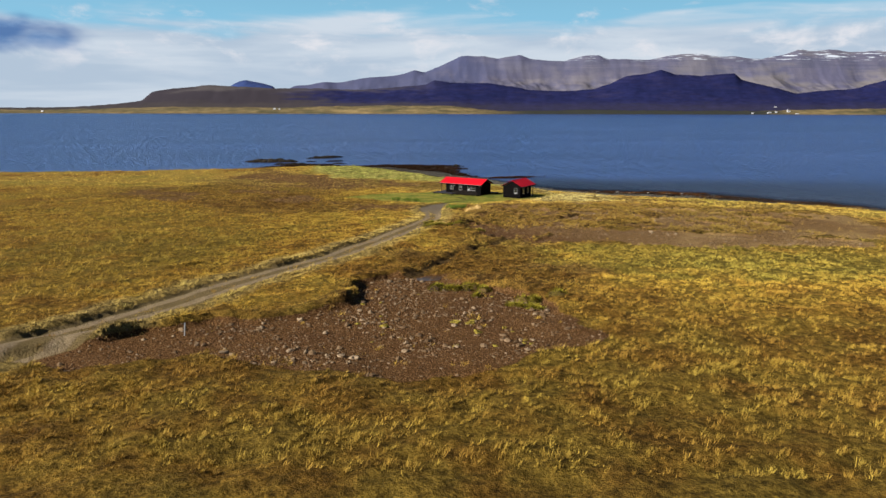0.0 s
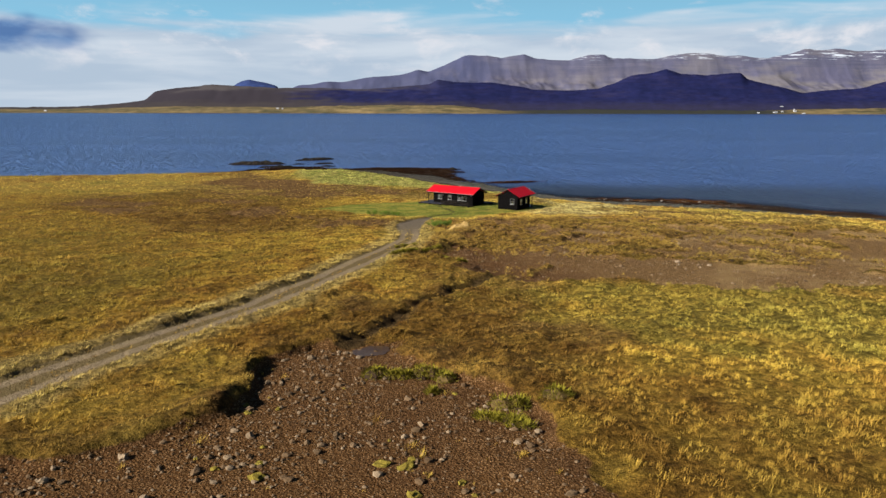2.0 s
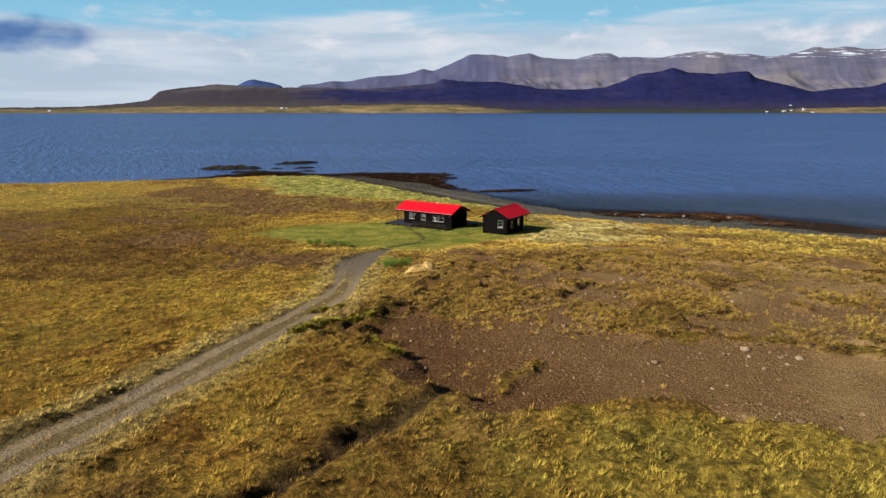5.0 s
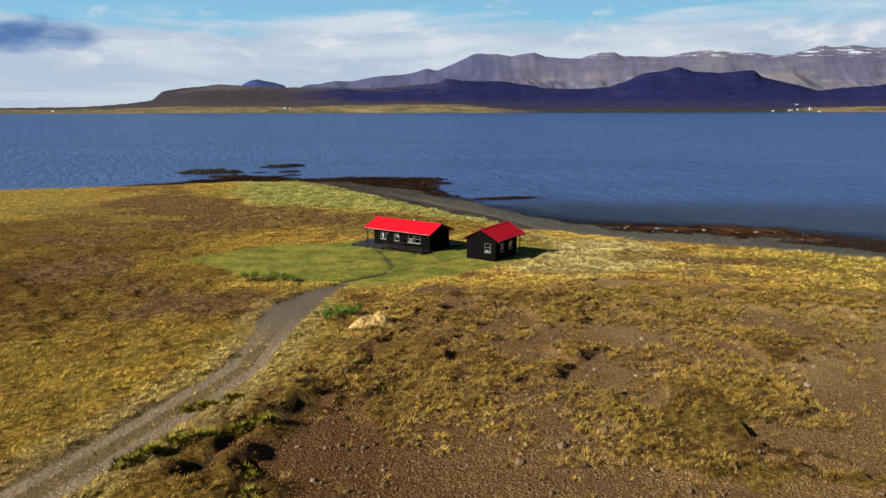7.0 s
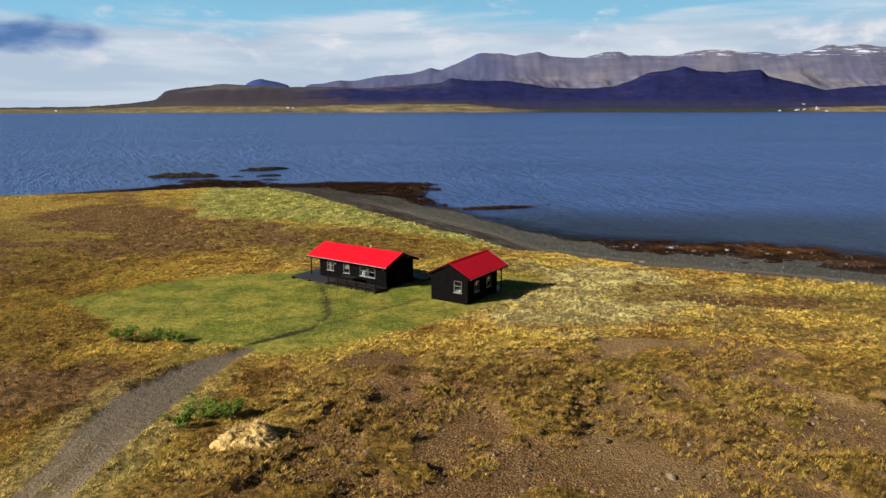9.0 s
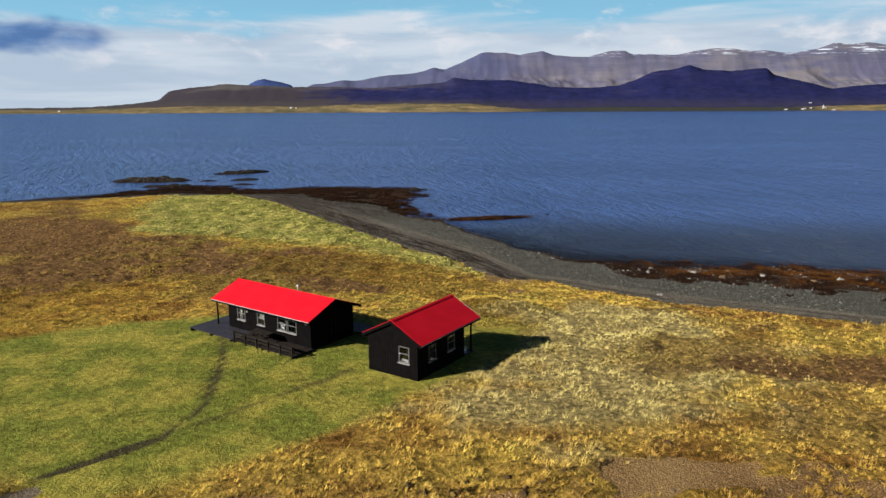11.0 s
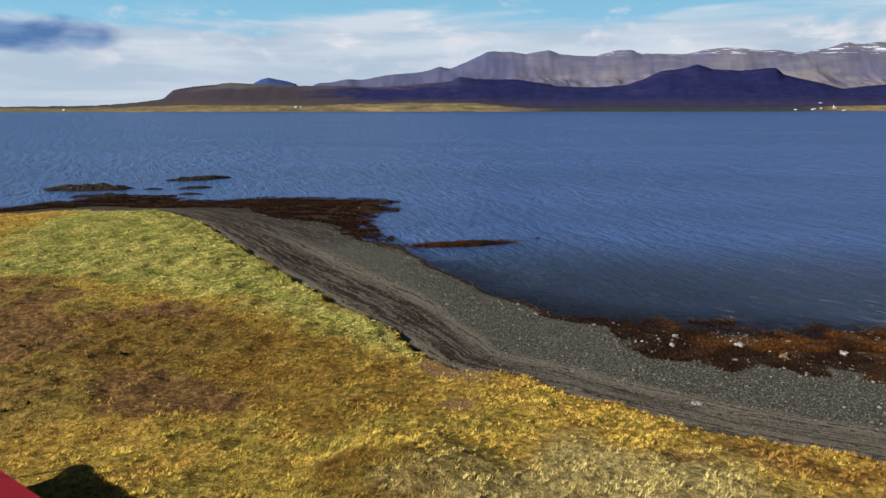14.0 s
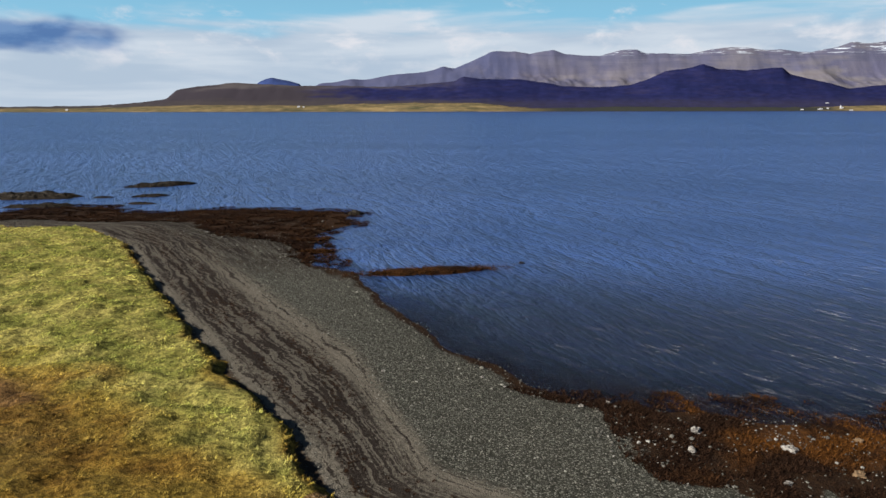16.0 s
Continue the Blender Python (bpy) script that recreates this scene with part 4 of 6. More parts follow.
def box_into(bm, lo, hi, m=None):
    vs = bmesh.ops.create_cube(bm, size=1.0)["verts"]
    c, s = [(a + b) / 2 for a, b in zip(lo, hi)], [b - a for a, b in zip(lo, hi)]
    for v in vs:
        v.co = Vector((c[0] + v.co.x * s[0], c[1] + v.co.y * s[1], c[2] + v.co.z * s[2]))
    if m:
        bmesh.ops.transform(bm, matrix=m, verts=vs)
    return vs


def boxes(*pairs, bevel=0.0):
    bm = bmesh.new()
    for lo, hi in pairs:
        box_into(bm, lo, hi)
    if bevel:
        bmesh.ops.bevel(bm, geom=bm.edges[:], offset=bevel, segments=1, affect="EDGES")
    return bm


def rod(bm, a, b, r, r2=None, n=8):
    a, b = Vector(a), Vector(b)
    m = Matrix.Translation((a + b) / 2) @ (b - a).to_track_quat("Z", "Y").to_matrix().to_4x4()
    return bmesh.ops.create_cone(bm, cap_ends=True, segments=n, radius1=r, radius2=r if r2 is None else r2, depth=(b - a).length, matrix=m)["verts"]


def thing(name, m, label, category, group=""):
    ob = new(name)
    ob.matrix_world = m
    ob.empty_display_size = 0.3
    return tagged(ob, label, category, group)


def house_frame(origin, ux, z):
    """Local x along the ridge, y across it."""
    return pose(origin[0], origin[1], z, 0, 0, math.degrees(math.atan2(ux[1], ux[0])))


def wall_pieces(s0, s1, z0, z1, holes):
    """Upright rectangles that leave the openings free: (s0, s1, z0, z1)."""
    cuts = sorted({s0, s1, *[h[0] for h in holes], *[h[1] for h in holes]})
    out = []
    for a, b in zip(cuts, cuts[1:]):
        z = z0
        for h in sorted((h for h in holes if h[0] <= a and h[1] >= b), key=lambda h: h[2]):
            out.append((a, b, z, h[2]))
            z = h[3]
        out.append((a, b, z, z1))
    return out


def wall(name, parent, axis_x, s0, s1, at, thick, z0, z1, holes=(), gable=None, outward=1):
    """Board-clad wall along x (axis_x) or y at the given place; gable: the ridge's height."""
    bm = bmesh.new()

    def put(a, b, c, d, o0, o1):
        lo, hi = ((a, o0, c), (b, o1, d)) if axis_x else ((o0, a, c), (o1, b, d))
        box_into(bm, lo, hi)

    o0, o1 = sorted((at, at - outward * thick))
    for a, b, c, d in wall_pieces(s0, s1, z0, z1, list(holes)):
        if d - c > 0.01:
            put(a, b, c, d, o0, o1)
    mid_s, rise = (s0 + s1) / 2, (gable - z1) if gable else 0
    if gable:
        tri = [(s0, z1), (s1, z1), (mid_s, gable)]
        front = [bm.verts.new((s, o0, z) if axis_x else (o0, s, z)) for s, z in tri]
        rear = [bm.verts.new((s, o1, z) if axis_x else (o1, s, z)) for s, z in tri]
        bm.faces.new(front), bm.faces.new(rear[::-1])
        for i in range(3):
            j = (i + 1) % 3
            bm.faces.new((front[j], front[i], rear[i], rear[j]))
    bmesh.ops.remove_doubles(bm, verts=bm.verts[:], dist=1e-4)
    bmesh.ops.recalc_face_normals(bm, faces=bm.faces[:])
    own = part(name, bm, TIMBER, parent)
    # upright cladding boards
    p0, p1 = sorted((at + outward * 0.001, at + outward * 0.014))
    n = int((s1 - s0) / 0.2)
    for i in range(n + 1):
        s = s0 + 0.03 + (s1 - s0 - 0.06) * i / n
        crown = z1 + (rise * (1 - abs(s - mid_s) / ((s1 - s0) / 2)) if gable else 0) - 0.05
        z = z0
        runs = []
        for h in sorted((h for h in holes if h[0] - 0.08 < s < h[1] + 0.08), key=lambda h: h[2]):
            runs.append((z, h[2] - 0.08))
            z = h[3] + 0.03
        runs.append((z, crown))
        for c0, c1 in runs:
            if c1 - c0 > 0.05:
                lo, hi = ((s - 0.03, p0, c0), (s + 0.03, p1, c1)) if axis_x else ((p0, s - 0.03, c0), (p1, s + 0.03, c1))
                part("board", boxes((lo, hi)), TIMBER, own)
    return own


def window(parent, axis_x, a, b, c, d, at, outward, curtain=None, bars=1):
    """Casement with frame, glazing bar, pane and sill in the opening a..b, c..d."""
    def put(bm, s0, s1, z0, z1, d0, d1):
        e0, e1 = sorted((at + outward * d0, at + outward * d1))
        box_into(bm, *(((s0, e0, z0), (s1, e1, z1)) if axis_x else ((e0, s0, z0), (e1, s1, z1))))

    w = 0.04
    bm = bmesh.new()
    for s0, s1, z0, z1 in ((a - 0.015, b + 0.015, d - w, d + 0.015), (a - 0.015, b + 0.015, c - 0.015, c + w), (a - 0.015, a + w, c + w, d - w), (b - w, b + 0.015, c + w, d - w)):
        put(bm, s0, s1, z0, z1, -0.06, 0.035)
    win = part("window", bm, FRAME, parent, "small window with white painted frame")
    for k in range(bars):
        bm = bmesh.new()
        z = c + (d - c) * (0.55 if bars == 1 else (k + 1) / (bars + 1))
        put(bm, a + w, b - w, z - 0.022, z + 0.022, -0.045, 0.02)
        part("glazing_bar", bm, FRAME, win)
    bm = bmesh.new()
    put(bm, a + w, b - w, c + w, d - w, -0.03, -0.022)
    pane = part("pane", bm, GLASS, win, "clear window glass")
    pane.visible_shadow = False
    bm = bmesh.new()
    put(bm, a - 0.06, b + 0.06, c - 0.075, c - 0.033, -0.02, 0.10)
    part("sill", bm, WHITE, win)
    if curtain:
        bm = bmesh.new()
        s0, s1, z0, z1 = curtain
        n = 10
        for i in range(n):
            t0, t1 = s0 + (s1 - s0) * i / n, s0 + (s1 - s0) * (i + 1) / n
            put(bm, t0, t1, z0, z1, -0.14 - 0.02 * (i % 2), -0.13 - 0.02 * (i % 2))
        part("curtain", bm, CURTAIN, win, "white cloth curtain behind the glass")
    return win


def roof_slab(name, parent, x0, x1, y_eave, z_eave, y_ridge, z_ridge, thick=0.07):
    """One slope of ribbed sheet metal: fine standing ribs along the fall."""
    bm = bmesh.new()
    fall = Vector((0, y_eave - y_ridge, z_eave - z_ridge))
    up = Vector((0, -fall.z, fall.y)).normalized()
    if up.z < 0:
        up = -up
    n = int((x1 - x0) / 0.09)
    tops, rows = [], 6
    for r in range(rows + 1):
        base = Vector((0, y_ridge, z_ridge)) + fall * (r / rows)
        tops.append([bm.verts.new(base + Vector((x0 + (x1 - x0) * i / n, 0, 0)) + up * (thick + (0.002 if i % 4 == 0 else 0.0))) for i in range(n + 1)])
    for r in range(rows):
        for i in range(n):
            bm.faces.new((tops[r][i], tops[r][i + 1], tops[r + 1][i + 1], tops[r + 1][i]))
    corners = [Vector((x, y_ridge, z_ridge)) if k == 0 else Vector((x, y_eave, z_eave)) for k in (0, 1) for x in (x0, x1)]
    low = [bm.verts.new(c) for c in corners]
    bm.faces.new((low[0], low[2], low[3], low[1]))
    bm.faces.new((low[2], *tops[rows], low[3])), bm.faces.new((low[1], *tops[0][::-1], low[0]))
    bm.faces.new((low[0], *[tops[r][0] for r in range(rows + 1)], low[2]))
    bm.faces.new((low[3], *[tops[r][n] for r in range(rows, -1, -1)], low[1]))
    bmesh.ops.recalc_face_normals(bm, faces=bm.faces[:])
    return part(name, bm, RED, parent, "bright red sheet metal roof slope")


def slope_box(parent, name, x0, x1, ya, za, yb, zb, lift, drop, material):
    """A board that follows the fall of the roof, between x0 and x1."""
    bm = bmesh.new()
    vs = [bm.verts.new((x, y, z + h)) for x in (x0, x1) for (y, z) in ((ya, za), (yb, zb)) for h in (-drop, lift)]
    for q in ((0, 1, 3, 2), (4, 6, 7, 5), (0, 4, 5, 1), (2, 3, 7, 6), (1, 5, 7, 3), (0, 2, 6, 4)):
        bm.faces.new([vs[i] for i in q])
    bmesh.ops.recalc_face_normals(bm, faces=bm.faces[:])
    return part(name, bm, material, parent)


def roof_trim(parent, x0, x1, half, eave, ridge, white_ends=()):
    for y in (-half, half):
        s = 1 if y > 0 else -1
        part("eave_board", boxes(((x0, min(y - s * 0.03, y), eave - 0.14), (x1, max(y - s * 0.03, y), eave - 0.004))), TIMBER, parent)
        part("gutter", boxes(((x0, min(y + s * 0.003, y + s * 0.06), eave + 0.005), (x1, max(y + s * 0.003, y + s * 0.045), eave + 0.038)), bevel=0.01), TRIM, parent, "pale metal drip edge")
        for x, o in ((x0, -1), (x1, 1)):
            a, b = sorted((x + o * 0.003, x + o * 0.035))
            slope_box(parent, "verge_board", a, b, y, eave, 0, ridge, -0.01 if (x, s) in white_ends else 0.055, 0.16, TIMBER)
            if (x, s) in white_ends:
                slope_box(parent, "verge_trim", a, b + 0.01 * 0, y, eave, 0, ridge, 0.085, -0.0, TRIM)
    bm = bmesh.new()
    vs = [bm.verts.new((x, y, z)) for x in (x0, x1) for y, z in ((-0.16, ridge + 0.035), (0, ridge + 0.115), (0.16, ridge + 0.035))]
    bm.faces.new((vs[0], vs[3], vs[4], vs[1])), bm.faces.new((vs[1], vs[4], vs[5], vs[2])), bm.faces.new((vs[0], vs[2], vs[5], vs[3]))
    bm.faces.new((vs[0], vs[1], vs[2])), bm.faces.new((vs[3], vs[5], vs[4]))
    bmesh.ops.recalc_face_normals(bm, faces=bm.faces[:])
    part("ridge_cap", bm, RED, parent, "red folded ridge cap")


# ---------------------------------------------------------------- the long cabin
FLOOR = 4.7
long_cabin = thing("cabin", house_frame(HOUSE_A, A_U, FLOOR), "long black timber cabin with bright red metal roof on green lawn", "cabin", "red-roofed cabins")
EAVE, RIDGE, HALF = 2.27, 3.31, 2.72
front_holes = [(-2.9, -2.0, 1.0, 1.92), (-0.6, 0.2, 0.98, 1.9), (1.65, 2.6, 0.98, 1.9), (2.72, 3.62, 0.98, 1.9)]
w_y, w_top = 2.22, 2.30
wall("wall", long_cabin, True, -4.0, 5.05, -w_y, 0.16, -0.25, w_top, front_holes, outward=-1)
wall("wall", long_cabin, True, -4.0, 5.05, w_y, 0.16, -0.25, w_top, [], outward=1)
wall("wall", long_cabin, False, -w_y + 0.162, w_y - 0.162, 5.05, 0.16, -0.25, w_top, [], gable=3.1, outward=1)
wall("wall", long_cabin, False, -w_y + 0.162, w_y - 0.162, -4.0, 0.16, -0.25, w_top, [(-0.5, 0.42, -0.1, 1.95)], gable=3.1, outward=-1)
part("floor", boxes(((-3.83, -w_y + 0.17, -0.1), (4.88, w_y - 0.17, -0.02))), BROWNWOOD, long_cabin)
door = part("door", boxes(((-3.98, -0.46, -0.08), (-3.93, 0.38, 1.93)), bevel=0.006), BROWNWOOD, long_cabin, "dark brown plank door under the porch")
part("door_handle", boxes(((-4.05, 0.25, 0.93), (-3.985, 0.31, 0.98)), bevel=0.008), STEEL, door)
for (a, b, c, d), cur in zip(front_holes, ((-2.85, -2.5, 1.0, 1.9), (-0.55, 0.2, 1.35, 1.9), (1.7, 2.2, 1.0, 1.5), None)):
    window(long_cabin, True, a, b, c, d, -w_y, -1, cur)
for s, nm in ((-1, "roof"), (1, "roof")):
    roof_slab(nm, long_cabin, -5.42, 5.43, s * HALF, EAVE, 0, RIDGE)
roof_trim(long_cabin, -5.42, 5.43, HALF, EAVE, RIDGE)
for y in (-2.45, 0.0, 2.45):
    part("porch_post", boxes(((-5.13, y - 0.05, -0.35), (-5.03, y + 0.05, 2.3 if y else 3.3)), bevel=0.008), TIMBER, long_cabin)
bm = bmesh.new()
rod(bm, (-0.1, 1.55, 2.75), (-0.1, 1.55, 3.22), 0.085, n=14)
flue = part("flue", bm, STEEL, long_cabin, "short pale metal flue pipe")
bm = bmesh.new()
rod(bm, (-0.1, 1.55, 3.23), (-0.1, 1.55, 3.29), 0.12, 0.10, n=14)
part("flue_cap", bm, STEEL, flue)
bm = bmesh.new()
box_into(bm, (5.0 - 0.35, -w_y - 0.15, 1.92), (5.0 - 0.2, -w_y - 0.03, 2.02))
part("wall_lamp", bm, WHITE, long_cabin, "small white outdoor lamp under the eave")
bm = bmesh.new()
box_into(bm, (-1.75, -w_y - 0.11, 1.72), (-1.65, -w_y - 0.025, 1.84))
part("wall_lamp", bm, WHITE, long_cabin, "small white outdoor lamp beside the window")

ladder = thing("ladder", house_frame(HOUSE_A, A_U, FLOOR), "dark wooden ladder fixed against the black gable wall", "ladder")
for y in (-0.22, 0.22):
    part("rail", boxes(((5.10, y - 0.03, -0.05), (5.16, y + 0.03, 2.3)), bevel=0.008), BROWNWOOD, ladder)
for k in range(8):
    part("rung", boxes(((5.115, -0.19, 0.2 + 0.28 * k), (5.145, 0.19, 0.235 + 0.28 * k))), BROWNWOOD, ladder)


def deck(x0, x1, y0, y1, top, label, material):
    d = thing("deck", house_frame(HOUSE_A, A_U, FLOOR), label, "deck")
    n = int((y1 - y0) / 0.145)
    for i in range(n):
        a = y0 + (y1 - y0) * i / n
        part("board", boxes(((x0, a, top - 0.035), (x1, a + (y1 - y0) / n - 0.01, top + 0.003 * (i % 3)))), material, d)
    for i in range(3):
        x = x0 + 0.1 + (x1 - x0 - 0.3) * i / 2
        part("joist", boxes(((x, y0 + 0.03, top - 0.6), (x + 0.08, y1 - 0.03, top - 0.038))), BROWNWOOD, d)
    return d


deck(-6.35, -1.21, -4.25, -2.26, 0.22, "dark grey wooden deck at the porch end of the cabin", DECK)
deck(-1.2, 5.3, -4.25, -2.26, 0.22, "blackened wooden deck along the cabin front", BROWNWOOD)
deck(-6.35, -4.06, -2.25, 1.9, 0.22, "dark grey wooden deck under the cabin porch", DECK)
deck(2.6, 6.2, 2.4, 4.1, 0.2, "dark grey wooden deck behind the cabin", DECK)

railing = thing("railing", house_frame(HOUSE_A, A_U, FLOOR), "low dark brown wooden railing on the deck edge", "railing")
for k in range(6):
    x = -1.0 + 1.24 * k
    part("post", boxes(((x - 0.045, -4.22, -0.3), (x + 0.045, -4.13, 0.86)), bevel=0.006), BROWNWOOD, railing)
for z in (0.45, 0.68):
    part("rail", boxes(((-1.1, -4.125, z), (5.3, -4.09, z + 0.11))), BROWNWOOD, railing)
part("top_rail", boxes(((-1.1, -4.26, 0.865), (5.3, -4.08, 0.905)), bevel=0.006), BROWNWOOD, railing)

table = thing("picnic_table", house_frame(HOUSE_A, A_U, FLOOR + 0.228), "dark brown wooden picnic table on the deck", "table")
for k in range(5):
    y = -3.62 + 0.15 * k
    part("tabletop_board", boxes(((0.1, y, 0.70), (1.95, y + 0.135, 0.74))), BROWNWOOD, table)
for y in (-3.98, -2.78):
    part("bench_board", boxes(((0.1, y, 0.42), (1.95, y + 0.24, 0.46))), BROWNWOOD, table)
for x in (0.4, 1.6):
    bm = bmesh.new()
    rod(bm, (x, -3.88, 0.0), (x, -3.45, 0.69), 0.045, n=6), rod(bm, (x, -2.62, 0.0), (x, -3.05, 0.69), 0.045, n=6)
    box_into(bm, (x - 0.03, -3.95, 0.35), (x + 0.03, -2.57, 0.415))
    part("trestle", bm, BROWNWOOD, table)

# ---------------------------------------------------------------- the small cabin
small_cabin = thing("cabin", house_frame(HOUSE_B, B_W, FLOOR), "small black timber cabin with bright red metal roof and back porch", "cabin", "red-roofed cabins")
EAVE, RIDGE, HALF, X0, X1 = 2.47, 3.72, 2.40, -3.6, 3.56
sw = 1.98
wall("wall", small_cabin, True, -3.46, 2.06, -sw, 0.15, -0.3, 2.54, [(-2.22, -1.42, 1.0, 2.0), (0.0, 0.82, 1.0, 2.0)], outward=-1)
wall("wall", small_cabin, True, -3.46, 2.06, sw, 0.15, -0.3, 2.54, [], outward=1)
wall("wall", small_cabin, False, -sw + 0.152, sw - 0.152, -3.46, 0.15, -0.3, 2.54, [(-1.35, -0.55, 1.1, 2.15)], gable=3.42, outward=-1)
wall("wall", small_cabin, False, -sw + 0.152, sw - 0.152, 2.06, 0.15, -0.3, 2.54, [(-0.5, 0.4, -0.05, 1.98)], gable=3.42, outward=1)
part("floor", boxes(((-3.3, -sw + 0.16, -0.12), (1.9, sw - 0.16, -0.04))), BROWNWOOD, small_cabin)
door = part("door", boxes(((1.97, -0.46, -0.04), (2.02, 0.36, 1.95)), bevel=0.006), BROWNWOOD, small_cabin, "dark brown plank door under the porch")
part("door_handle", boxes(((2.025, -0.36, 0.95), (2.09, -0.3, 1.0)), bevel=0.008), STEEL, door)
window(small_cabin, True, -2.22, -1.42, 1.0, 2.0, -sw, -1, (-1.75, -1.45, 1.0, 1.95))
window(small_cabin, True, 0.0, 0.82, 1.0, 2.0, -sw, -1, None)
window(small_cabin, False, -1.35, -0.55, 1.1, 2.15, -3.46, -1, (-1.3, -0.6, 1.1, 1.3))
for s in (-1, 1):
    roof_slab("roof", small_cabin, X0, X1, s * HALF, EAVE, 0, RIDGE)
roof_trim(small_cabin, X0, X1, HALF, EAVE, RIDGE, white_ends=((X1, -1), (X1, 1)))
for y in (-1.92, 1.92):
    part("porch_post", boxes(((3.02, y - 0.05, -0.35), (3.12, y + 0.05, 2.78)), bevel=0.008), TIMBER, small_cabin)
part("porch_floor", boxes(((2.1, -2.0, -0.35), (3.3, 2.0, 0.05)), bevel=0.01), DECK, small_cabin, "dark grey boarded porch floor")
part("corner_board", boxes(((-3.49, -sw - 0.03, -0.28), (-3.38, -sw - 0.024, 2.6))), TIMBER, small_cabin)
box_ob = thing("storage_box", house_frame(HOUSE_B, B_W, FLOOR + 0.05), "pale grey storage box on the cabin porch", "box")
part("body", boxes(((2.2, -1.85, 0.0), (2.62, -1.0, 0.42)), bevel=0.015), TRIM, box_ob)
part("lid", boxes(((2.17, -1.88, 0.424), (2.65, -0.97, 0.47)), bevel=0.012), TRIM, box_ob)


# ---------------------------------------------------------------- loose things on the land
def height_at(x, y):
    return float(survey(np.array([x]), np.array([y]))[0][0])


def lump(seed, n=3, rough=0.28, flat=0.6):
    """A weathered stone as a bmesh: a sphere with facets and knobs."""
    bm = bmesh.new()
    bmesh.ops.create_icosphere(bm, subdivisions=n, radius=1.0)
    rs = random.Random(seed)
    shift = Vector((rs.uniform(0, 50), rs.uniform(0, 50), rs.uniform(0, 50)))
    for v in bm.verts:
        k = 1 + rough * noise.noise(v.co * 1.3 + shift) + rough * 0.55 * noise.noise(v.co * 3.1 + shift) + rough * 0.3 * noise.noise(v.co * 7 + shift)
        v.co = Vector((v.co.x * k, v.co.y * k, v.co.z * k * flat))
    return bm


def boulder(name, x, y, sx, sy, sz, turn, seed, material, label, cat="rock", sink=0.3, group="", n=3):
    bm = lump(seed, n, 0.75)
    bmesh.ops.transform(bm, matrix=Matrix.Diagonal((sx, sy, sz / 0.6, 1)), verts=bm.verts[:])
    me = bpy.data.meshes.new(name)
    bm.to_mesh(me), bm.free()
    me.materials.append(material)
    ob = new(name, me)
    ob.matrix_world = pose(x, y, height_at(x, y) + sz * (1 - 2 * sink), 0, 0, turn)
    return tagged(ob, label, cat, group)


def reef(x, y, length, width, height, turn, seed, label, material=None):
    """A low rock that breaks the water."""
    bm = bmesh.new()
    n, k = 72, 18
    rs = np.linspace(0, 1, k + 1)[1:]
    ring = []
    mid_v = None
    sh = Vector((seed * 3.7, seed * 1.9, 0))
    for r in rs:
        row = []
        for i in range(n):
            a = 2 * math.pi * i / n
            d = Vector((math.cos(a), math.sin(a), 0))
            edge = 1 + 0.35 * noise.noise(d * 1.7 + sh) + 0.22 * noise.noise(d * 5 + sh)
            p = Vector((d.x * r * edge * length / 2, d.y * r * edge * width / 2, 0))
            h = 1.05 * height * (1 - r ** 3.5) * (0.8 + 0.55 * noise.noise(p * 0.35 + sh)) + 0.28 * height * noise.noise(p * 1.3 + sh) + 0.15 * height * noise.noise(p * 3.1 + sh) - 0.5 * r ** 4
            p.z = h
            row.append(bm.verts.new(p))
        ring.append(row)
    mid_v = bm.verts.new((0, 0, height * 0.8))
    for i in range(n):
        bm.faces.new((mid_v, ring[0][i], ring[0][(i + 1) % n]))
        for a, b in zip(ring, ring[1:]):
            bm.faces.new((a[i], b[i], b[(i + 1) % n], a[(i + 1) % n]))
    me = bpy.data.meshes.new("skerry")
    bm.to_mesh(me), bm.free()
    me.materials.append(material or SKERRY)
    me.attributes.new("rust", "FLOAT", "POINT").data.foreach_set("value", np.full(len(me.vertices), 0.35, np.float32))
    ob = new("skerry", me)
    ob.matrix_world = pose(x, y, 0.0, 0, 0, turn)
    return tagged(ob, label, "rock", "rocks in the water")


reef(-77.5, 306, 26, 9, 1.35, 8, 1, "low dark rock skerry with pale top in the water")
reef(-58.5, 333, 20, 8, 1.0, 38, 2, "low dark rock skerry out in the water")
reef(-50.5, 310, 9.5, 4, 0.6, 20, 3, "small dark rock just above the water")
reef(-61, 307, 6, 2.5, 0.35, 10, 4, "small dark rock just above the water")
reef(-46, 297, 8, 3, 0.4, 5, 5, "small dark rock close to the shore")
reef(-66, 292, 16, 5, 0.8, 15, 6, "dark weed covered rock on the shoreline")
reef(23.5, 237, 19, 4.6, 0.42, 14, 7, "rust brown weed covered reef just above the water", WEED)
reef(1.5, 257, 10, 4, 0.35, 25, 8, "rust brown weed covered reef beside the beach", WEED)
reef(4.5, 248, 11, 3, 0.3, 8, 9, "rust brown weed covered reef beside the beach", WEED)
reef(35.6, 242.4, 1.1, 0.8, 0.3, 0, 10, "single small stone in the water")
reef(4.6, 284, 3.6, 1.8, 0.75, 5, 11, "small dark rock off the headland")
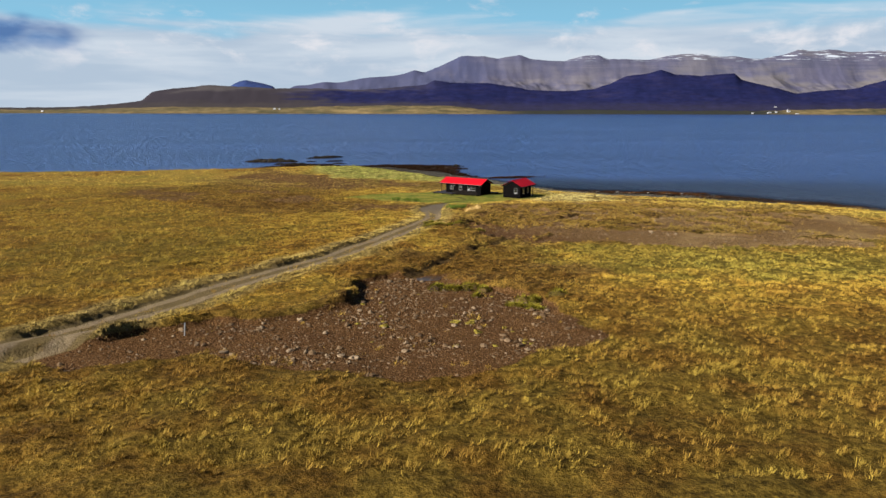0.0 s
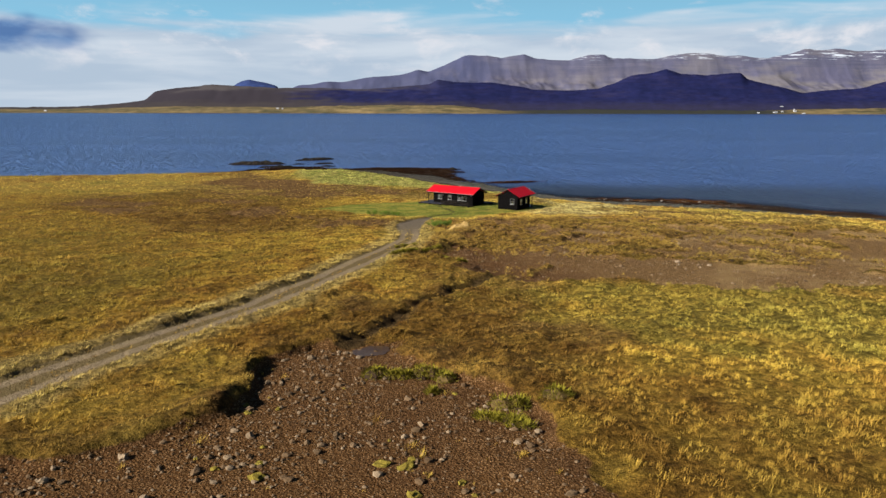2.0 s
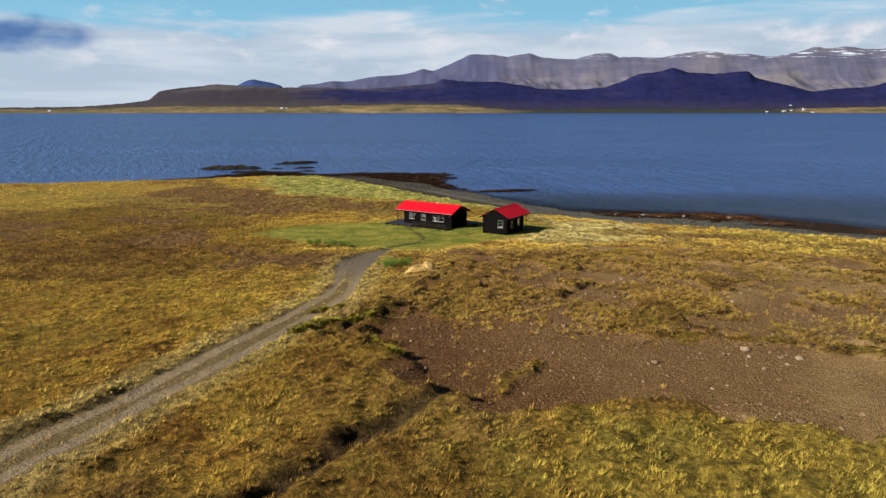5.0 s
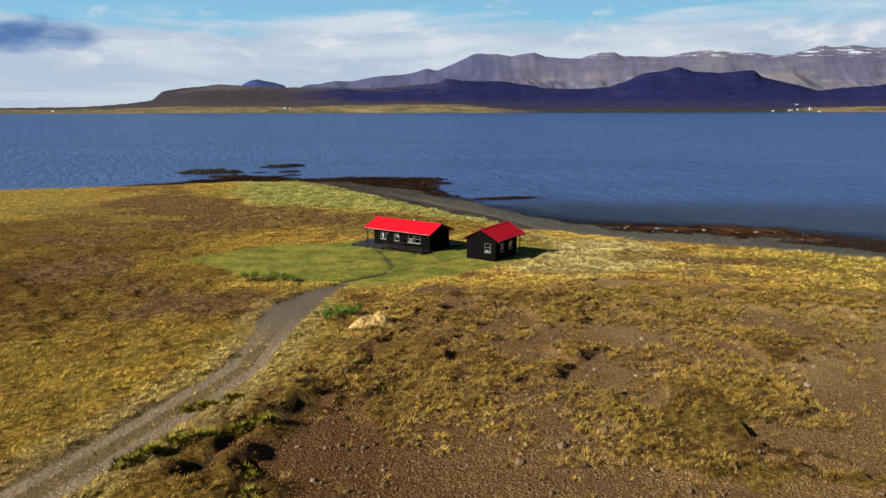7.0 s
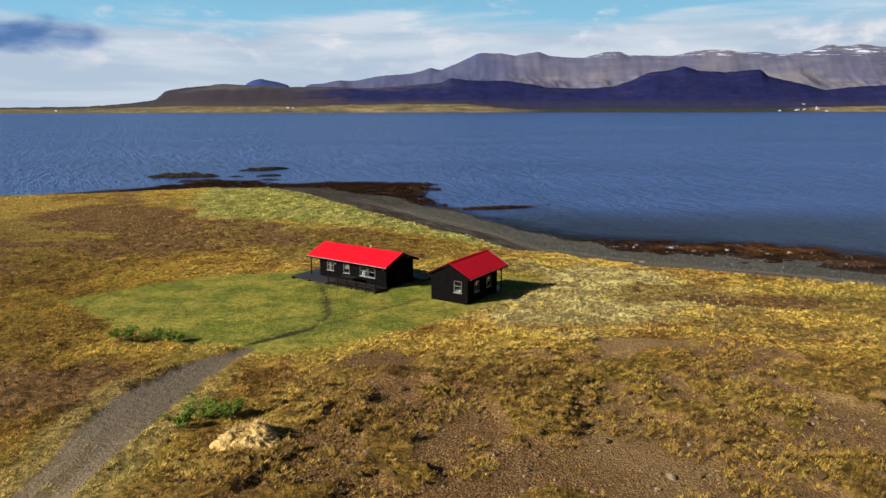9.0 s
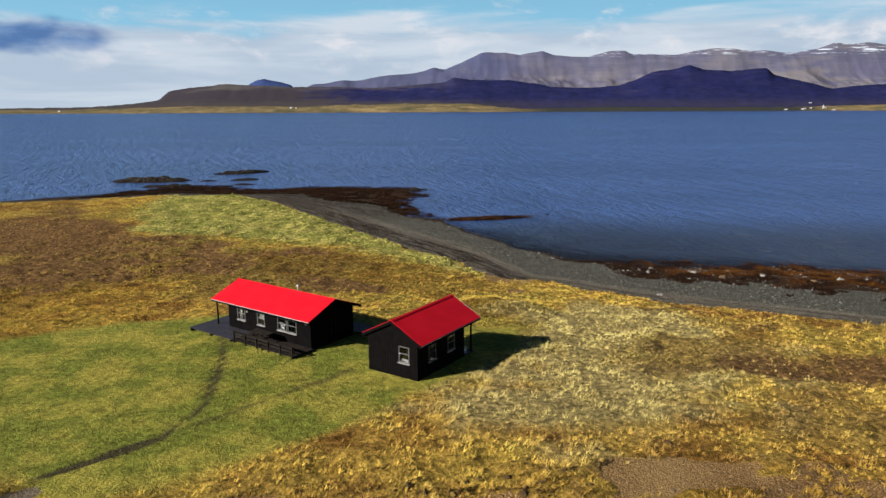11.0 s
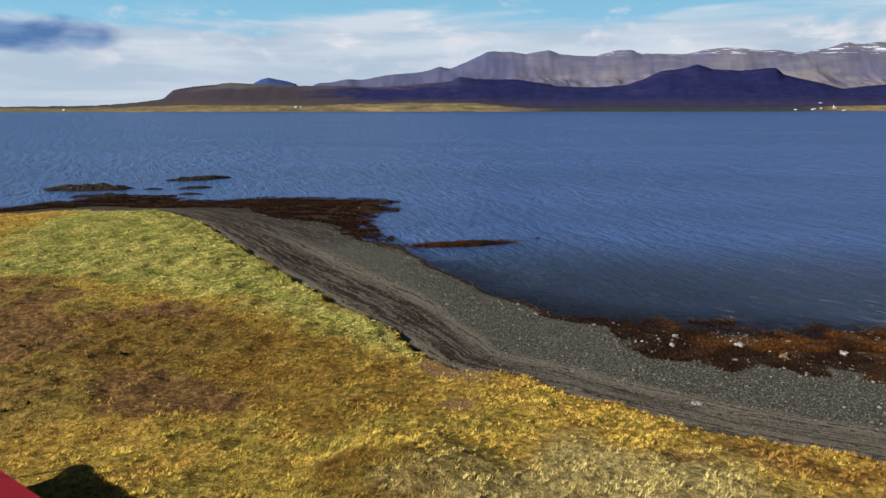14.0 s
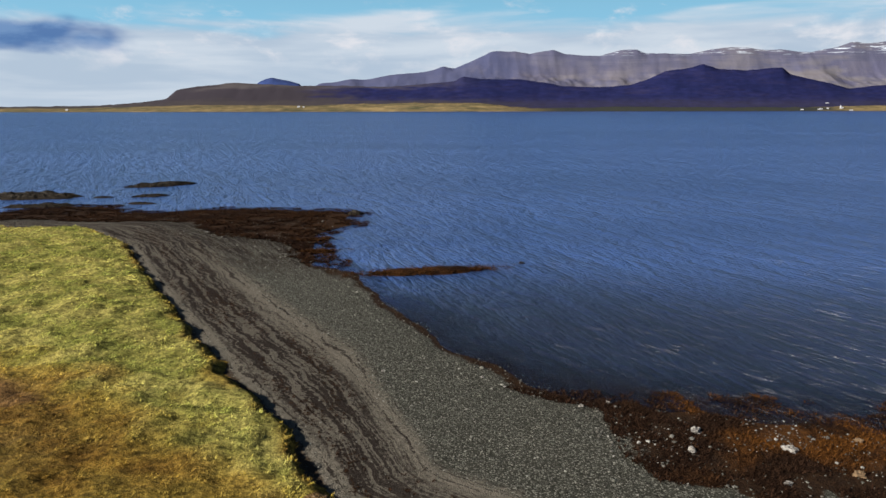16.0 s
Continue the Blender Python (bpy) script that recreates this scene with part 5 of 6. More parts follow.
for k, (x, y, s, pale) in enumerate([(40.6, 176.1, 0.55, 1), (44.0, 193.1, 0.85, 1), (42.9, 190.1, 0.6, 1), (49.0, 190.8, 0.9, 1), (51.5, 187.8, 0.8, 0), (22.5, 200.8, 0.35, 1),
                                    (57, 189, 0.8, 1), (62, 186, 0.7, 0), (47, 186.5, 0.45, 1), (37.2, 196.9, 0.35, 1), (39.3, 198.0, 0.4, 1), (54, 192.5, 0.6, 0), (66, 187.5, 0.8, 1), (30.2, 201.5, 0.3, 1)]):
    boulder("boulder", x, y, s * 0.5, s * 0.38, s * 0.25, k * 47, 20 + k, PALEROCK if pale else GREYSTONE,
            "pale lichen covered boulder on the beach" if pale else "dark grey boulder among rust brown seaweed", "boulder", 0.3, "beach boulders")
for k, (x, y, s) in enumerate([(-3.6, 37.4, 0.42), (-7.4, 38.6, 0.3), (-8.4, 45.9, 0.4), (-6.2, 42.8, 0.28), (-1.0, 40.8, 0.3), (2.0, 39.6, 0.26), (6.6, 41.0, 0.25), (-10.5, 44.0, 0.35), (7.5, 47.4, 0.26),
                               (28.3, 90.2, 0.5), (31.0, 88.6, 0.4), (40, 92, 0.4), (21, 106, 0.35), (33, 104, 0.4)]):
    boulder("stone", x, y, s * 0.6, s * 0.5, s * 0.33, k * 61, 60 + k, GREYSTONE, "pale grey stone lying on bare gravel", "stone", 0.25, "gravel stones", 2)

# muddy pool in the corner of the hollow
bm = bmesh.new()
rim = []
for i in range(40):
    a = 2 * math.pi * i / 40
    k = 1 + 0.3 * noise.noise(Vector((math.cos(a) * 1.6, math.sin(a) * 1.6, 3.3)))
    rim.append(bm.verts.new((math.cos(a) * 1.25 * k, math.sin(a) * 0.8 * k, 0)))
bm.faces.new(rim)
pool_me = bpy.data.meshes.new("puddle")
bm.to_mesh(pool_me), bm.free()
pool_me.materials.append(make_plain("muddy_water", (0.040, 0.024, 0.014), (0.058, 0.036, 0.022), 0.8, 0.3))
pool = new("puddle", pool_me)
pool.matrix_world = pose(-0.2, 60.0, height_at(-0.2, 60.0) + 0.05, 0, 0, 20)
tagged(pool, "small brown muddy puddle at the gravel edge", "puddle")

# marker stake
stake = thing("marker_stake", pose(-14.8, 42.3, height_at(-14.8, 42.3), 4, 7, 0), "thin white marker stake beside the gravel hollow", "stake")
part("stake_rod", boxes(((-0.04, -0.04, -0.2), (0.035, 0.035, 0.85)), bevel=0.01), WHITE, stake)


def hay_heap(x, y):
    bm = bmesh.new()
    n, k = 60, 16
    rows = []
    for r in range(1, k + 1):
        t = r / k
        row = []
        for i in range(n):
            a = 2 * math.pi * i / n
            d = Vector((math.cos(a), math.sin(a), 0))
            e = 1 + 0.3 * noise.noise(d * 1.4 + Vector((7, 2, 0)))
            p = Vector((d.x * t * e * 2.25, d.y * t * e * 1.45, 0))
            p.z = 0.85 * (1 - t ** 1.7) * (0.8 + 0.7 * noise.noise(p * 1.1)) + 0.16 * noise.noise(p * 3.3) + 0.09 * noise.noise(p * 8) - 0.22 * t ** 3
            row.append(bm.verts.new(p))
        rows.append(row)
    c = bm.verts.new((0, 0, 0.7))
    for i in range(n):
        bm.faces.new((c, rows[0][i], rows[0][(i + 1) % n]))
        for a, b in zip(rows, rows[1:]):
            bm.faces.new((a[i], b[i], b[(i + 1) % n], a[(i + 1) % n]))
    rs = random.Random(4)
    for _ in range(900):
        v = rs.choice(rs.choice(rows))
        p, a = v.co.copy(), rs.uniform(0, 6.28)
        o = Vector((math.cos(a), math.sin(a), rs.uniform(0.1, 0.9))) * rs.uniform(0.12, 0.3)
        s = Vector((-math.sin(a), math.cos(a), 0)) * 0.03
        bm.faces.new([bm.verts.new(p - s), bm.verts.new(p + s), bm.verts.new(p + o)])
    me = bpy.data.meshes.new("hay_heap")
    bm.to_mesh(me), bm.free()
    me.materials.append(HAY)
    ob = new("hay_heap", me)
    ob.matrix_world = pose(x, y, height_at(x, y), 0, 0, 12)
    return tagged(ob, "loose heap of pale old hay on rough grass", "hay heap")


hay_heap(6.1, 115.0)


def shrub(x, y, r, h, seed):
    """Low willow: forked stems and many small leaves."""
    rs = random.Random(seed)
    ob = thing("shrub", pose(x, y, height_at(x, y) - 0.05), "low green willow shrub in the rough grass", "shrub", "willow shrubs")
    bm = bmesh.new()
    tips = []
    for _ in range(11):
        a, q = rs.uniform(0, 6.28), rs.uniform(0.2, 0.95)
        knee = Vector((math.cos(a) * r * q * 0.5, math.sin(a) * r * q * 0.5, h * rs.uniform(0.35, 0.55)))
        rod(bm, (knee.x * 0.1, knee.y * 0.1, 0), knee, 0.022, 0.015, 5)
        for _ in range(3):
            tip = knee + Vector((math.cos(a + rs.uniform(-0.8, 0.8)) * r * 0.5 * q, math.sin(a + rs.uniform(-0.8, 0.8)) * r * 0.5 * q, h * rs.uniform(0.2, 0.55)))
            rod(bm, knee, tip, 0.013, 0.006, 4)
            tips.append((knee, tip))
    part("stems", bm, BARK, ob)
    bm = bmesh.new()
    for _ in range(1500):
        k, t = rs.choice(tips)
        p = k.lerp(t, rs.uniform(0.2, 1.1)) + Vector((rs.gauss(0, 0.11), rs.gauss(0, 0.11), rs.gauss(0, 0.08)))
        d = Vector((rs.gauss(0, 1), rs.gauss(0, 1), rs.gauss(0.3, 0.7))).normalized() * rs.uniform(0.07, 0.14)
        s = d.cross(Vector((rs.gauss(0, 1), rs.gauss(0, 1), rs.gauss(0, 1)))).normalized() * 0.035
        bm.faces.new([bm.verts.new(p), bm.verts.new(p + d * 0.5 + s), bm.verts.new(p + d), bm.verts.new(p + d * 0.5 - s)])
    part("leaves", bm, LEAF, ob, "small grey green willow leaves")


for k, (x, y, r, h) in enumerate([(2.6, 118.1, 1.25, 1.1), (3.9, 118.0, 0.95, 0.9), (1.9, 116.6, 0.9, 0.85), (-8.6, 131.3, 1.2, 0.9), (-6.3, 131.4, 1.3, 0.95), (-4.6, 131.1, 0.9, 0.7)]):
    shrub(x, y, r, h, 100 + k)


def tussock(line, r, h, seed, label):
    """A long grassy hummock: earth core and drooping sedge."""
    rs = random.Random(seed)
    pts = [Vector((x, y, height_at(x, y) - 0.08)) for x, y in line]
    ob = thing("grass_tussock", Matrix.Translation(pts[0]), label, "tussock", "grass tussocks")
    core, leaf = bmesh.new(), bmesh.new()
    for a, b in zip(pts, pts[1:]):
        for k in range(max(2, int((b - a).length / 0.3))):
            c = a.lerp(b, rs.random()) - pts[0] + Vector((rs.gauss(0, r * 0.3), rs.gauss(0, r * 0.25), 0))
            q = rs.uniform(0.6, 1.15)
            bmesh.ops.create_icosphere(core, subdivisions=1, radius=1.0, matrix=Matrix.Translation(c) @ Matrix.Diagonal((r * 0.6 * q, r * 0.5 * q, h * 0.7 * q, 1)))
            for _ in range(220):
                an, el = rs.uniform(0, 6.28), rs.uniform(0.0, 1.4)
                d = Vector((math.cos(an) * math.cos(el), math.sin(an) * math.cos(el), math.sin(el)))
                p = c + Vector((d.x * r * 0.55 * q, d.y * r * 0.45 * q, d.z * h * 0.65 * q))
                tip = p + Vector((d.x * 0.22, d.y * 0.22, rs.uniform(-0.06, 0.26))) * rs.uniform(0.7, 1.5)
                s = Vector((-d.y, d.x, 0)).normalized() * 0.028 if abs(d.z) < 0.99 else Vector((0.028, 0, 0))
                leaf.faces.new([leaf.verts.new(p - s), leaf.verts.new(p + s), leaf.verts.new(tip)])
    part("mound", core, HEATHER, ob, "dark peaty core")
    part("sedge", leaf, SEDGE, ob, "dark green drooping sedge")


tussock([(0.2, 55.8), (2.6, 55.8), (4.9, 55.4)], 0.95, 0.75, 201, "long dark green grass tussock on bare gravel")
tussock([(7.2, 51.8), (8.5, 52.0), (9.8, 51.7)], 1.3, 0.85, 202, "broad green grass tussock at the gravel edge")
tussock([(3.5, 53.4), (4.1, 53.3)], 0.6, 0.45, 203, "small yellow green grass tussock on bare gravel")
tussock([(5.9, 50.4), (7.2, 49.8), (8.4, 49.2)], 0.9, 0.4, 204, "low yellow green grass tussock at the gravel edge")
tussock([(-2.2, 92.0), (-0.4, 94.6), (1.4, 96.4), (3.2, 97.2)], 0.8, 0.65, 205, "long dark green grass tussock between track and gravel")
tussock([(3.4, 92.4), (4.6, 89.8), (5.8, 87.8)], 0.7, 0.5, 206, "dark green grass tussock on the gravel edge")
tussock([(-1.4, 99.0), (0.4, 100.6)], 0.6, 0.5, 207, "dark green grass tussock beside the track")
rs = random.Random(77)
for k in range(26):
    x, y = (rs.uniform(-6, 8.5), rs.uniform(38, 54)) if k > 3 else ((2.0, 3.0, 3.4, -2.6)[k], (45.6, 45.4, 43.2, 44.4)[k])
    if inside(np.array([x]), np.array([y]), GRAVEL_NEAR)[0]:
        s = rs.uniform(0.10, 0.2) if k > 3 else 0.3
        boulder("moss_cushion", x, y, s, s * 0.8, s * 0.4, k * 50, 300 + k, MOSS, "low cushion of yellow green moss on bare gravel", "moss", 0.3, "moss cushions", 2)


# ---------------------------------------------------------------- farms on the far shore
def far_house(x, y, z, l, w, h, turn, tower=False):
    label = "tiny white church with a small tower on the far shore" if tower else "tiny white farmhouse on the far shore"
    ob = thing("church" if tower else "farmhouse", pose(x, y, z, 0, 0, turn), label, "building", "" if tower else "far farm")
    part("walls", boxes(((-l / 2, -w / 2, -6), (l / 2, w / 2, h))), FARWALL, ob)
    bm = bmesh.new()
    vs = [bm.verts.new((sx * (l / 2 + 0.4), y_, z_)) for sx in (-1, 1) for y_, z_ in ((-w / 2 - 0.4, h - 0.2), (w / 2 + 0.4, h - 0.2), (0, h + w * 0.4))]
    for q in ((0, 2, 1), (3, 4, 5), (0, 3, 5, 2), (1, 2, 5, 4), (0, 1, 4, 3)):
        bm.faces.new([vs[i] for i in q])
    part("roof", bm, FARROOF, ob)
    for k in range(3):
        s = -l / 3 + k * l / 3
        part("window", boxes(((s - 1, -w / 2 - 0.15, h * 0.35), (s + 1, -w / 2 - 0.003, h * 0.7))), DARKPANE, ob)
    if tower:
        part("tower", boxes(((-l / 2 - 5, -3, -6), (-l / 2 - 0.01, 3, h * 2.1))), FARWALL, ob)
        bm = bmesh.new()
        bmesh.ops.create_cone(bm, cap_ends=True, segments=4, radius1=4.6, radius2=0.1, depth=9, matrix=Matrix.Translation((-l / 2 - 2.5, 0, h * 2.1 + 4.5)) @ pose(0, 0, 0, 0, 0, 45))
        part("spire", bm, FARROOF, ob)


for x, y, l, w, h, turn, tower in [(1962, 3962, 22, 12, 9, 10, True), (1846, 3948, 26, 12, 8, 12, False), (1830, 3940, 16, 10, 6, -10, False), (1886, 3958, 18, 10, 7, 0, False), (1985, 3912, 30, 9, 6, 3, False),
                                  (1738, 3930, 22, 10, 6, -8, False), (-1015, 3975, 24, 12, 7, 5, False), (-985, 3970, 16, 10, 6, 12, False), (-2364, 3955, 26, 12, 7, -5, False), (1938, 4080, 26, 8, 4, 0, False)]:
    base = float((pasture_h if y < 4015 else foot_h)(np.array([float(x)]), np.array([float(y)]))[0])
    far_house(x, y, base, l * 0.6, w * 0.6, h * 0.5, turn, tower)


# ---------------------------------------------------------------- grass, stones and seaweed in their thousands
rng = np.random.default_rng(7)


def scatter(x0, x1, y0, y1, per_m2):
    n = int((x1 - x0) * (y1 - y0) * per_m2)
    return rng.uniform(x0, x1, n), rng.uniform(y0, y1, n)


def cabin_clear(x, y):
    ok = np.ones(x.shape, bool)
    for o, ux, l0, l1, w0, w1 in ((HOUSE_A, A_U, -6.5, 6.3, -4.4, 4.2), (HOUSE_B, B_W, -3.6, 3.4, -2.1, 2.1)):
        dx, dy = x - o[0], y - o[1]
        a, b = dx * ux[0] + dy * ux[1], -dx * ux[1] + dy * ux[0]
        ok &= ~((a > l0) & (a < l1) & (b > w0) & (b < w1))
    return ok


COVERS = ("heath", "straw", "meadow", "lawn", "dark_grass", "dry", "olive")


def blades_mesh(name, px, py, z, h, blades, lean, tall, wide, cov, material, label, cat):
    """Many small pointed blades, fanned out from each place."""
    n = len(px)
    a = rng.uniform(0, 2 * np.pi, (n, blades))
    lean = rng.uniform(*lean, (n, blades)) * h[:, None]
    tall = rng.uniform(*tall, (n, blades)) * h[:, None]
    wide = rng.uniform(*wide, (n, blades)) * h[:, None] + 0.007
    off = rng.uniform(0.0, 0.5, (n, blades)) * h[:, None]
    ca, sa = np.cos(a), np.sin(a)
    bx, by, bz = px[:, None] + ca * off, py[:, None] + sa * off, np.repeat((z - 0.04)[:, None], blades, 1)
    wind = 0.18 * h[:, None]
    v = np.stack([np.stack([bx - sa * wide, by + ca * wide, bz], -1), np.stack([bx + sa * wide, by - ca * wide, bz], -1),
                  np.stack([bx + ca * lean + wind, by + sa * lean + wind * 0.5, bz + tall], -1)], 2).reshape(-1, 3)
    me = raw_mesh(name, v, np.arange(len(v)).reshape(-1, 3), 3, {k: np.repeat(q, blades * 3) for k, q in cov.items()}, False)
    me.materials.append(material)
    tagged(new(name, me), label, cat, kind="stuff")


def domes_mesh(name, px, py, z, r, rise, length, blades, wide, cov, material, label, cat, spread=1.0):
    """Rounded clumps: blades that stand out on all sides of a low dome."""
    n = len(px)
    a = rng.uniform(0, 2 * np.pi, (n, blades))
    up = rng.uniform(0.05, 1.0, (n, blades))
    flat = np.sqrt(1 - up * up)
    ca, sa = np.cos(a), np.sin(a)
    k = r[:, None]
    q = rng.uniform(0.45 if spread > 0.9 else 0.05, 0.95, (n, blades))
    bx, by, bz = px[:, None] + ca * flat * k * q, py[:, None] + sa * flat * k * q, z[:, None] + up * k * rise * q - 0.03
    ln = rng.uniform(0.6, 1.3, (n, blades)) * length * (0.5 + 1.4 * k)
    w = rng.uniform(0.7, 1.3, (n, blades)) * wide
    tx, ty, tz = bx + ca * flat * ln * spread + 0.2 * ln, by + sa * flat * ln * spread + 0.1 * ln, bz + ((0.25 + 0.75 * up) * spread + (0.8 + 0.3 * up) * (1 - spread)) * ln
    v = np.stack([np.stack([bx - sa * w, by + ca * w, bz], -1), np.stack([bx + sa * w, by - ca * w, bz], -1), np.stack([tx, ty, tz], -1)], 2).reshape(-1, 3)
    me = raw_mesh(name, v, np.arange(len(v)).reshape(-1, 3), 3, {c_: np.repeat(u, blades * 3) for c_, u in cov.items()}, False)
    me.materials.append(material)
    tagged(new(name, me), label, cat, kind="stuff")


def grass_chance(px, py, c, grass):
    clumps = smooth(-0.02, 0.16, fbm(px, py, 1.5, 87, 3))
    bare = c["gravel"] * (1 - clumps * (0.10 + 0.26 * smooth(66, 74, py)))
    return (1 - c["road"] * (1 - 0.35 * (1 - c["rut"]))) * np.where(grass > 0.1, 1, 0) * (1 - bare) * (1 - 0.85 * c["bare"]) * (1 - 0.85 * np.clip(c["ditch"], 0, 1)) * (1 - 0.93 * c["stark"])


def tuft_field(name, areas, blades, size, label):
    """Low grass that fills the ground between the clumps."""
    px, py = (np.concatenate(v) for v in zip(*[scatter(*a) for a in areas]))
    z, c, grass, sea = survey(px, py)
    lumps = fbm(px, py, 1.15, 85, 3)
    chance = grass_chance(px, py, c, grass) * (1 - 0.3 * c["lawn"]) * np.maximum(0.12 + 0.88 * smooth(-0.20, 0.10, lumps), c["lawn"])
    ok = (rng.random(len(px)) < chance) & cabin_clear(px, py)
    px, py, z, lumps = px[ok], py[ok], z[ok], lumps[ok]
    c = {k: v[ok] for k, v in c.items()}
    h = size * (0.6 + 0.8 * smooth(-0.3, 0.4, lumps + 0.4 * fbm(px, py, 9, 83))) * rng.uniform(0.6, 1.25, len(px))
    h = h * (1 - 0.55 * c["lawn"]) * (1 - 0.2 * c["heath"]) * (1 + 0.2 * c["straw"])
    cov = {k: c[k] for k in COVERS}
    cov["tone"] = np.clip(0.42 + 0.8 * lumps + rng.normal(0, 0.10, len(px)) - 0.2 * c["heath"], 0, 1)
    blades_mesh(name, px, py, z, h, blades, (0.25, 0.95), (0.5, 1.0), (0.02, 0.05), cov, TUFT, label, "grass")


def clump_field(name, areas, blades, r_mean, label):
    """Tussocks of grass a hand to an arm across."""
    px, py = (np.concatenate(v) for v in zip(*[scatter(*a) for a in areas]))
    z, c, grass, sea = survey(px, py)
    lumps = fbm(px, py, 1.6, 86, 3)
    chance = grass_chance(px, py, c, grass) * (1 - c["road"]) * (0.35 + 0.65 * smooth(-0.2, 0.15, lumps)) * (1 - 0.93 * c["lawn"]) * (1 - 0.5 * c["meadow"])
    ok = (rng.random(len(px)) < chance) & cabin_clear(px, py) & (grass > 0.4)
    px, py, z, lumps = px[ok], py[ok], z[ok], lumps[ok]
    c = {k: v[ok] for k, v in c.items()}
    r = np.clip(r_mean * rng.gamma(5.0, 0.2, len(px)) * (0.8 + 0.7 * lumps), 0.10, 0.75) * (1 - 0.25 * c["meadow"])
    cov = {k: c[k] for k in COVERS}
    cov["tone"] = np.clip(0.44 + rng.normal(0, 0.20, len(px)) * (1 - 0.6 * np.maximum(c["meadow"], c["straw"])) + 0.3 * lumps - 0.24 * c["heath"], 0, 1)
    domes_mesh(name, px, py, z, r, 0.35, 0.08 + 0.4 * r_mean, blades, 0.005 + 0.018 * r_mean, cov, TUFT, label, "grass", 0.45)


tuft_field("grass_tufts", [(-26, 44, 24, 110, 9.0), (-26, 50, 110, 192, 8.8), (-60, 10, 192, 258, 7.0)], 8, 0.18, "tufts of dry golden and olive autumn grass")
tuft_field("grass_tufts", [(-75, -26, 40, 192, 3.0), (44, 95, 40, 110, 3.0), (50, 90, 110, 165, 3.0), (-130, -60, 130, 240, 1.0)], 5, 0.32, "coarser tufts of dry grass farther off")
clump_field("grass_clumps", [(-24, 40, 24, 110, 2.6)], 44, 0.31, "rounded tussocks of gold, rust and olive grass")
clump_field("grass_clumps", [(-26, 48, 110, 192, 2.8), (-60, 10, 192, 258, 2.0)], 40, 0.22, "rounded tussocks of pale gold and straw coloured grass")
clump_field("grass_clumps", [(-70, -24, 50, 192, 0.7), (40, 85, 50, 110, 0.6), (50, 85, 110, 165, 0.6), (-130, -60, 130, 240, 0.2)], 22, 0.45, "rounded tussocks of dry grass farther off")

ICO = bmesh.new()
bmesh.ops.create_icosphere(ICO, subdivisions=1, radius=1.0)
ICO_V = np.array([v.co[:] for v in ICO.verts])
ICO.faces.ensure_lookup_table()
ICO_F = np.array([[v.index for v in f.verts] for f in ICO.faces])
ICO.free()


def stone_field(name, px, py, z, size, flat, material, label, cat, rust=None):
    n = len(px)
    k = len(ICO_V)
    jit = rng.uniform(0.62, 1.15, (n, k, 1))
    v = ICO_V[None] * jit * size[:, None, None] * np.stack([rng.uniform(0.7, 1.3, n), rng.uniform(0.7, 1.3, n), flat * rng.uniform(0.7, 1.3, n)], -1)[:, None, :]
    a = rng.uniform(0, 2 * np.pi, n)
    ca, sa = np.cos(a)[:, None], np.sin(a)[:, None]
    x, y = v[..., 0] * ca - v[..., 1] * sa, v[..., 0] * sa + v[..., 1] * ca
    v = np.stack([x + px[:, None], y + py[:, None], v[..., 2] + z[:, None] + size[:, None] * flat * 0.35], -1).reshape(-1, 3)
    f = (ICO_F[None] + (np.arange(n) * k)[:, None, None]).reshape(-1, 3)
    me = raw_mesh(name, v, f, 3, None if rust is None else {"rust": np.repeat(rust, k)}, False)
    me.materials.append(material)
    tagged(new(name, me), label, cat, kind="stuff")


def stone_sizes(n, lo, mean_, hi):
    return np.clip(lo + rng.exponential(mean_, n), lo, hi)


# heather hummocks: dark domes under a coat of short twigs and dry blades
px, py = (np.concatenate(v) for v in zip(scatter(2, 52, 90, 137, 5.5), scatter(-46, 4, 100, 212, 1.1)))
z, c, grass, sea = survey(px, py)
wanted = np.clip(c["heath"] * 0.75 + np.clip(c["gravel"] * smooth(66, 74, py), 0, 1) + smooth(-6, 0, depth_in(px, py, GRAVEL_FAR)) * 0.5, 0, 1)
ok = rng.random(len(px)) < smooth(-0.10, 0.10, fbm(px, py, 4.2, 88, 4)) * (grass > 0.5) * (1 - c["road"]) * (1 - c["lawn"]) * wanted * cabin_clear(px, py) * (1 - 0.9 * c["stark"])
px, py, z, c = px[ok], py[ok], z[ok], {k: v[ok] for k, v in c.items()}
size = np.clip(rng.gamma(3.0, 0.085, len(px)), 0.09, 0.55)
stone_field("heather_hummocks", px, py, z - size * 0.25, size * 0.5, 0.8, HEATHER, "dark brown heather hummocks on bare ground", "heather")
cov = {k: c[k] for k in COVERS}
cov["heath"] = np.clip(cov["heath"] + 0.2, 0, 1)
cov["tone"] = np.clip(rng.normal(0.34, 0.22, len(px)), 0, 1)
domes_mesh("heather_twigs", px, py, z, size, 0.95, 0.15, 46, 0.016, cov, TUFT, "short brown and olive twigs covering heather hummocks", "heather")

px, py = (np.concatenate(v) for v in zip(scatter(-20, 12, 32, 62, 13.0), scatter(2, 52, 78, 132, 4.5), scatter(19, 27, 175, 184, 9.0)))
z, c, grass, sea = survey(px, py)
ok = (c["gravel"] > 0.55) & (rng.random(len(px)) < 0.35 + 0.65 * smooth(-0.1, 0.2, fbm(px, py, 3, 91)))
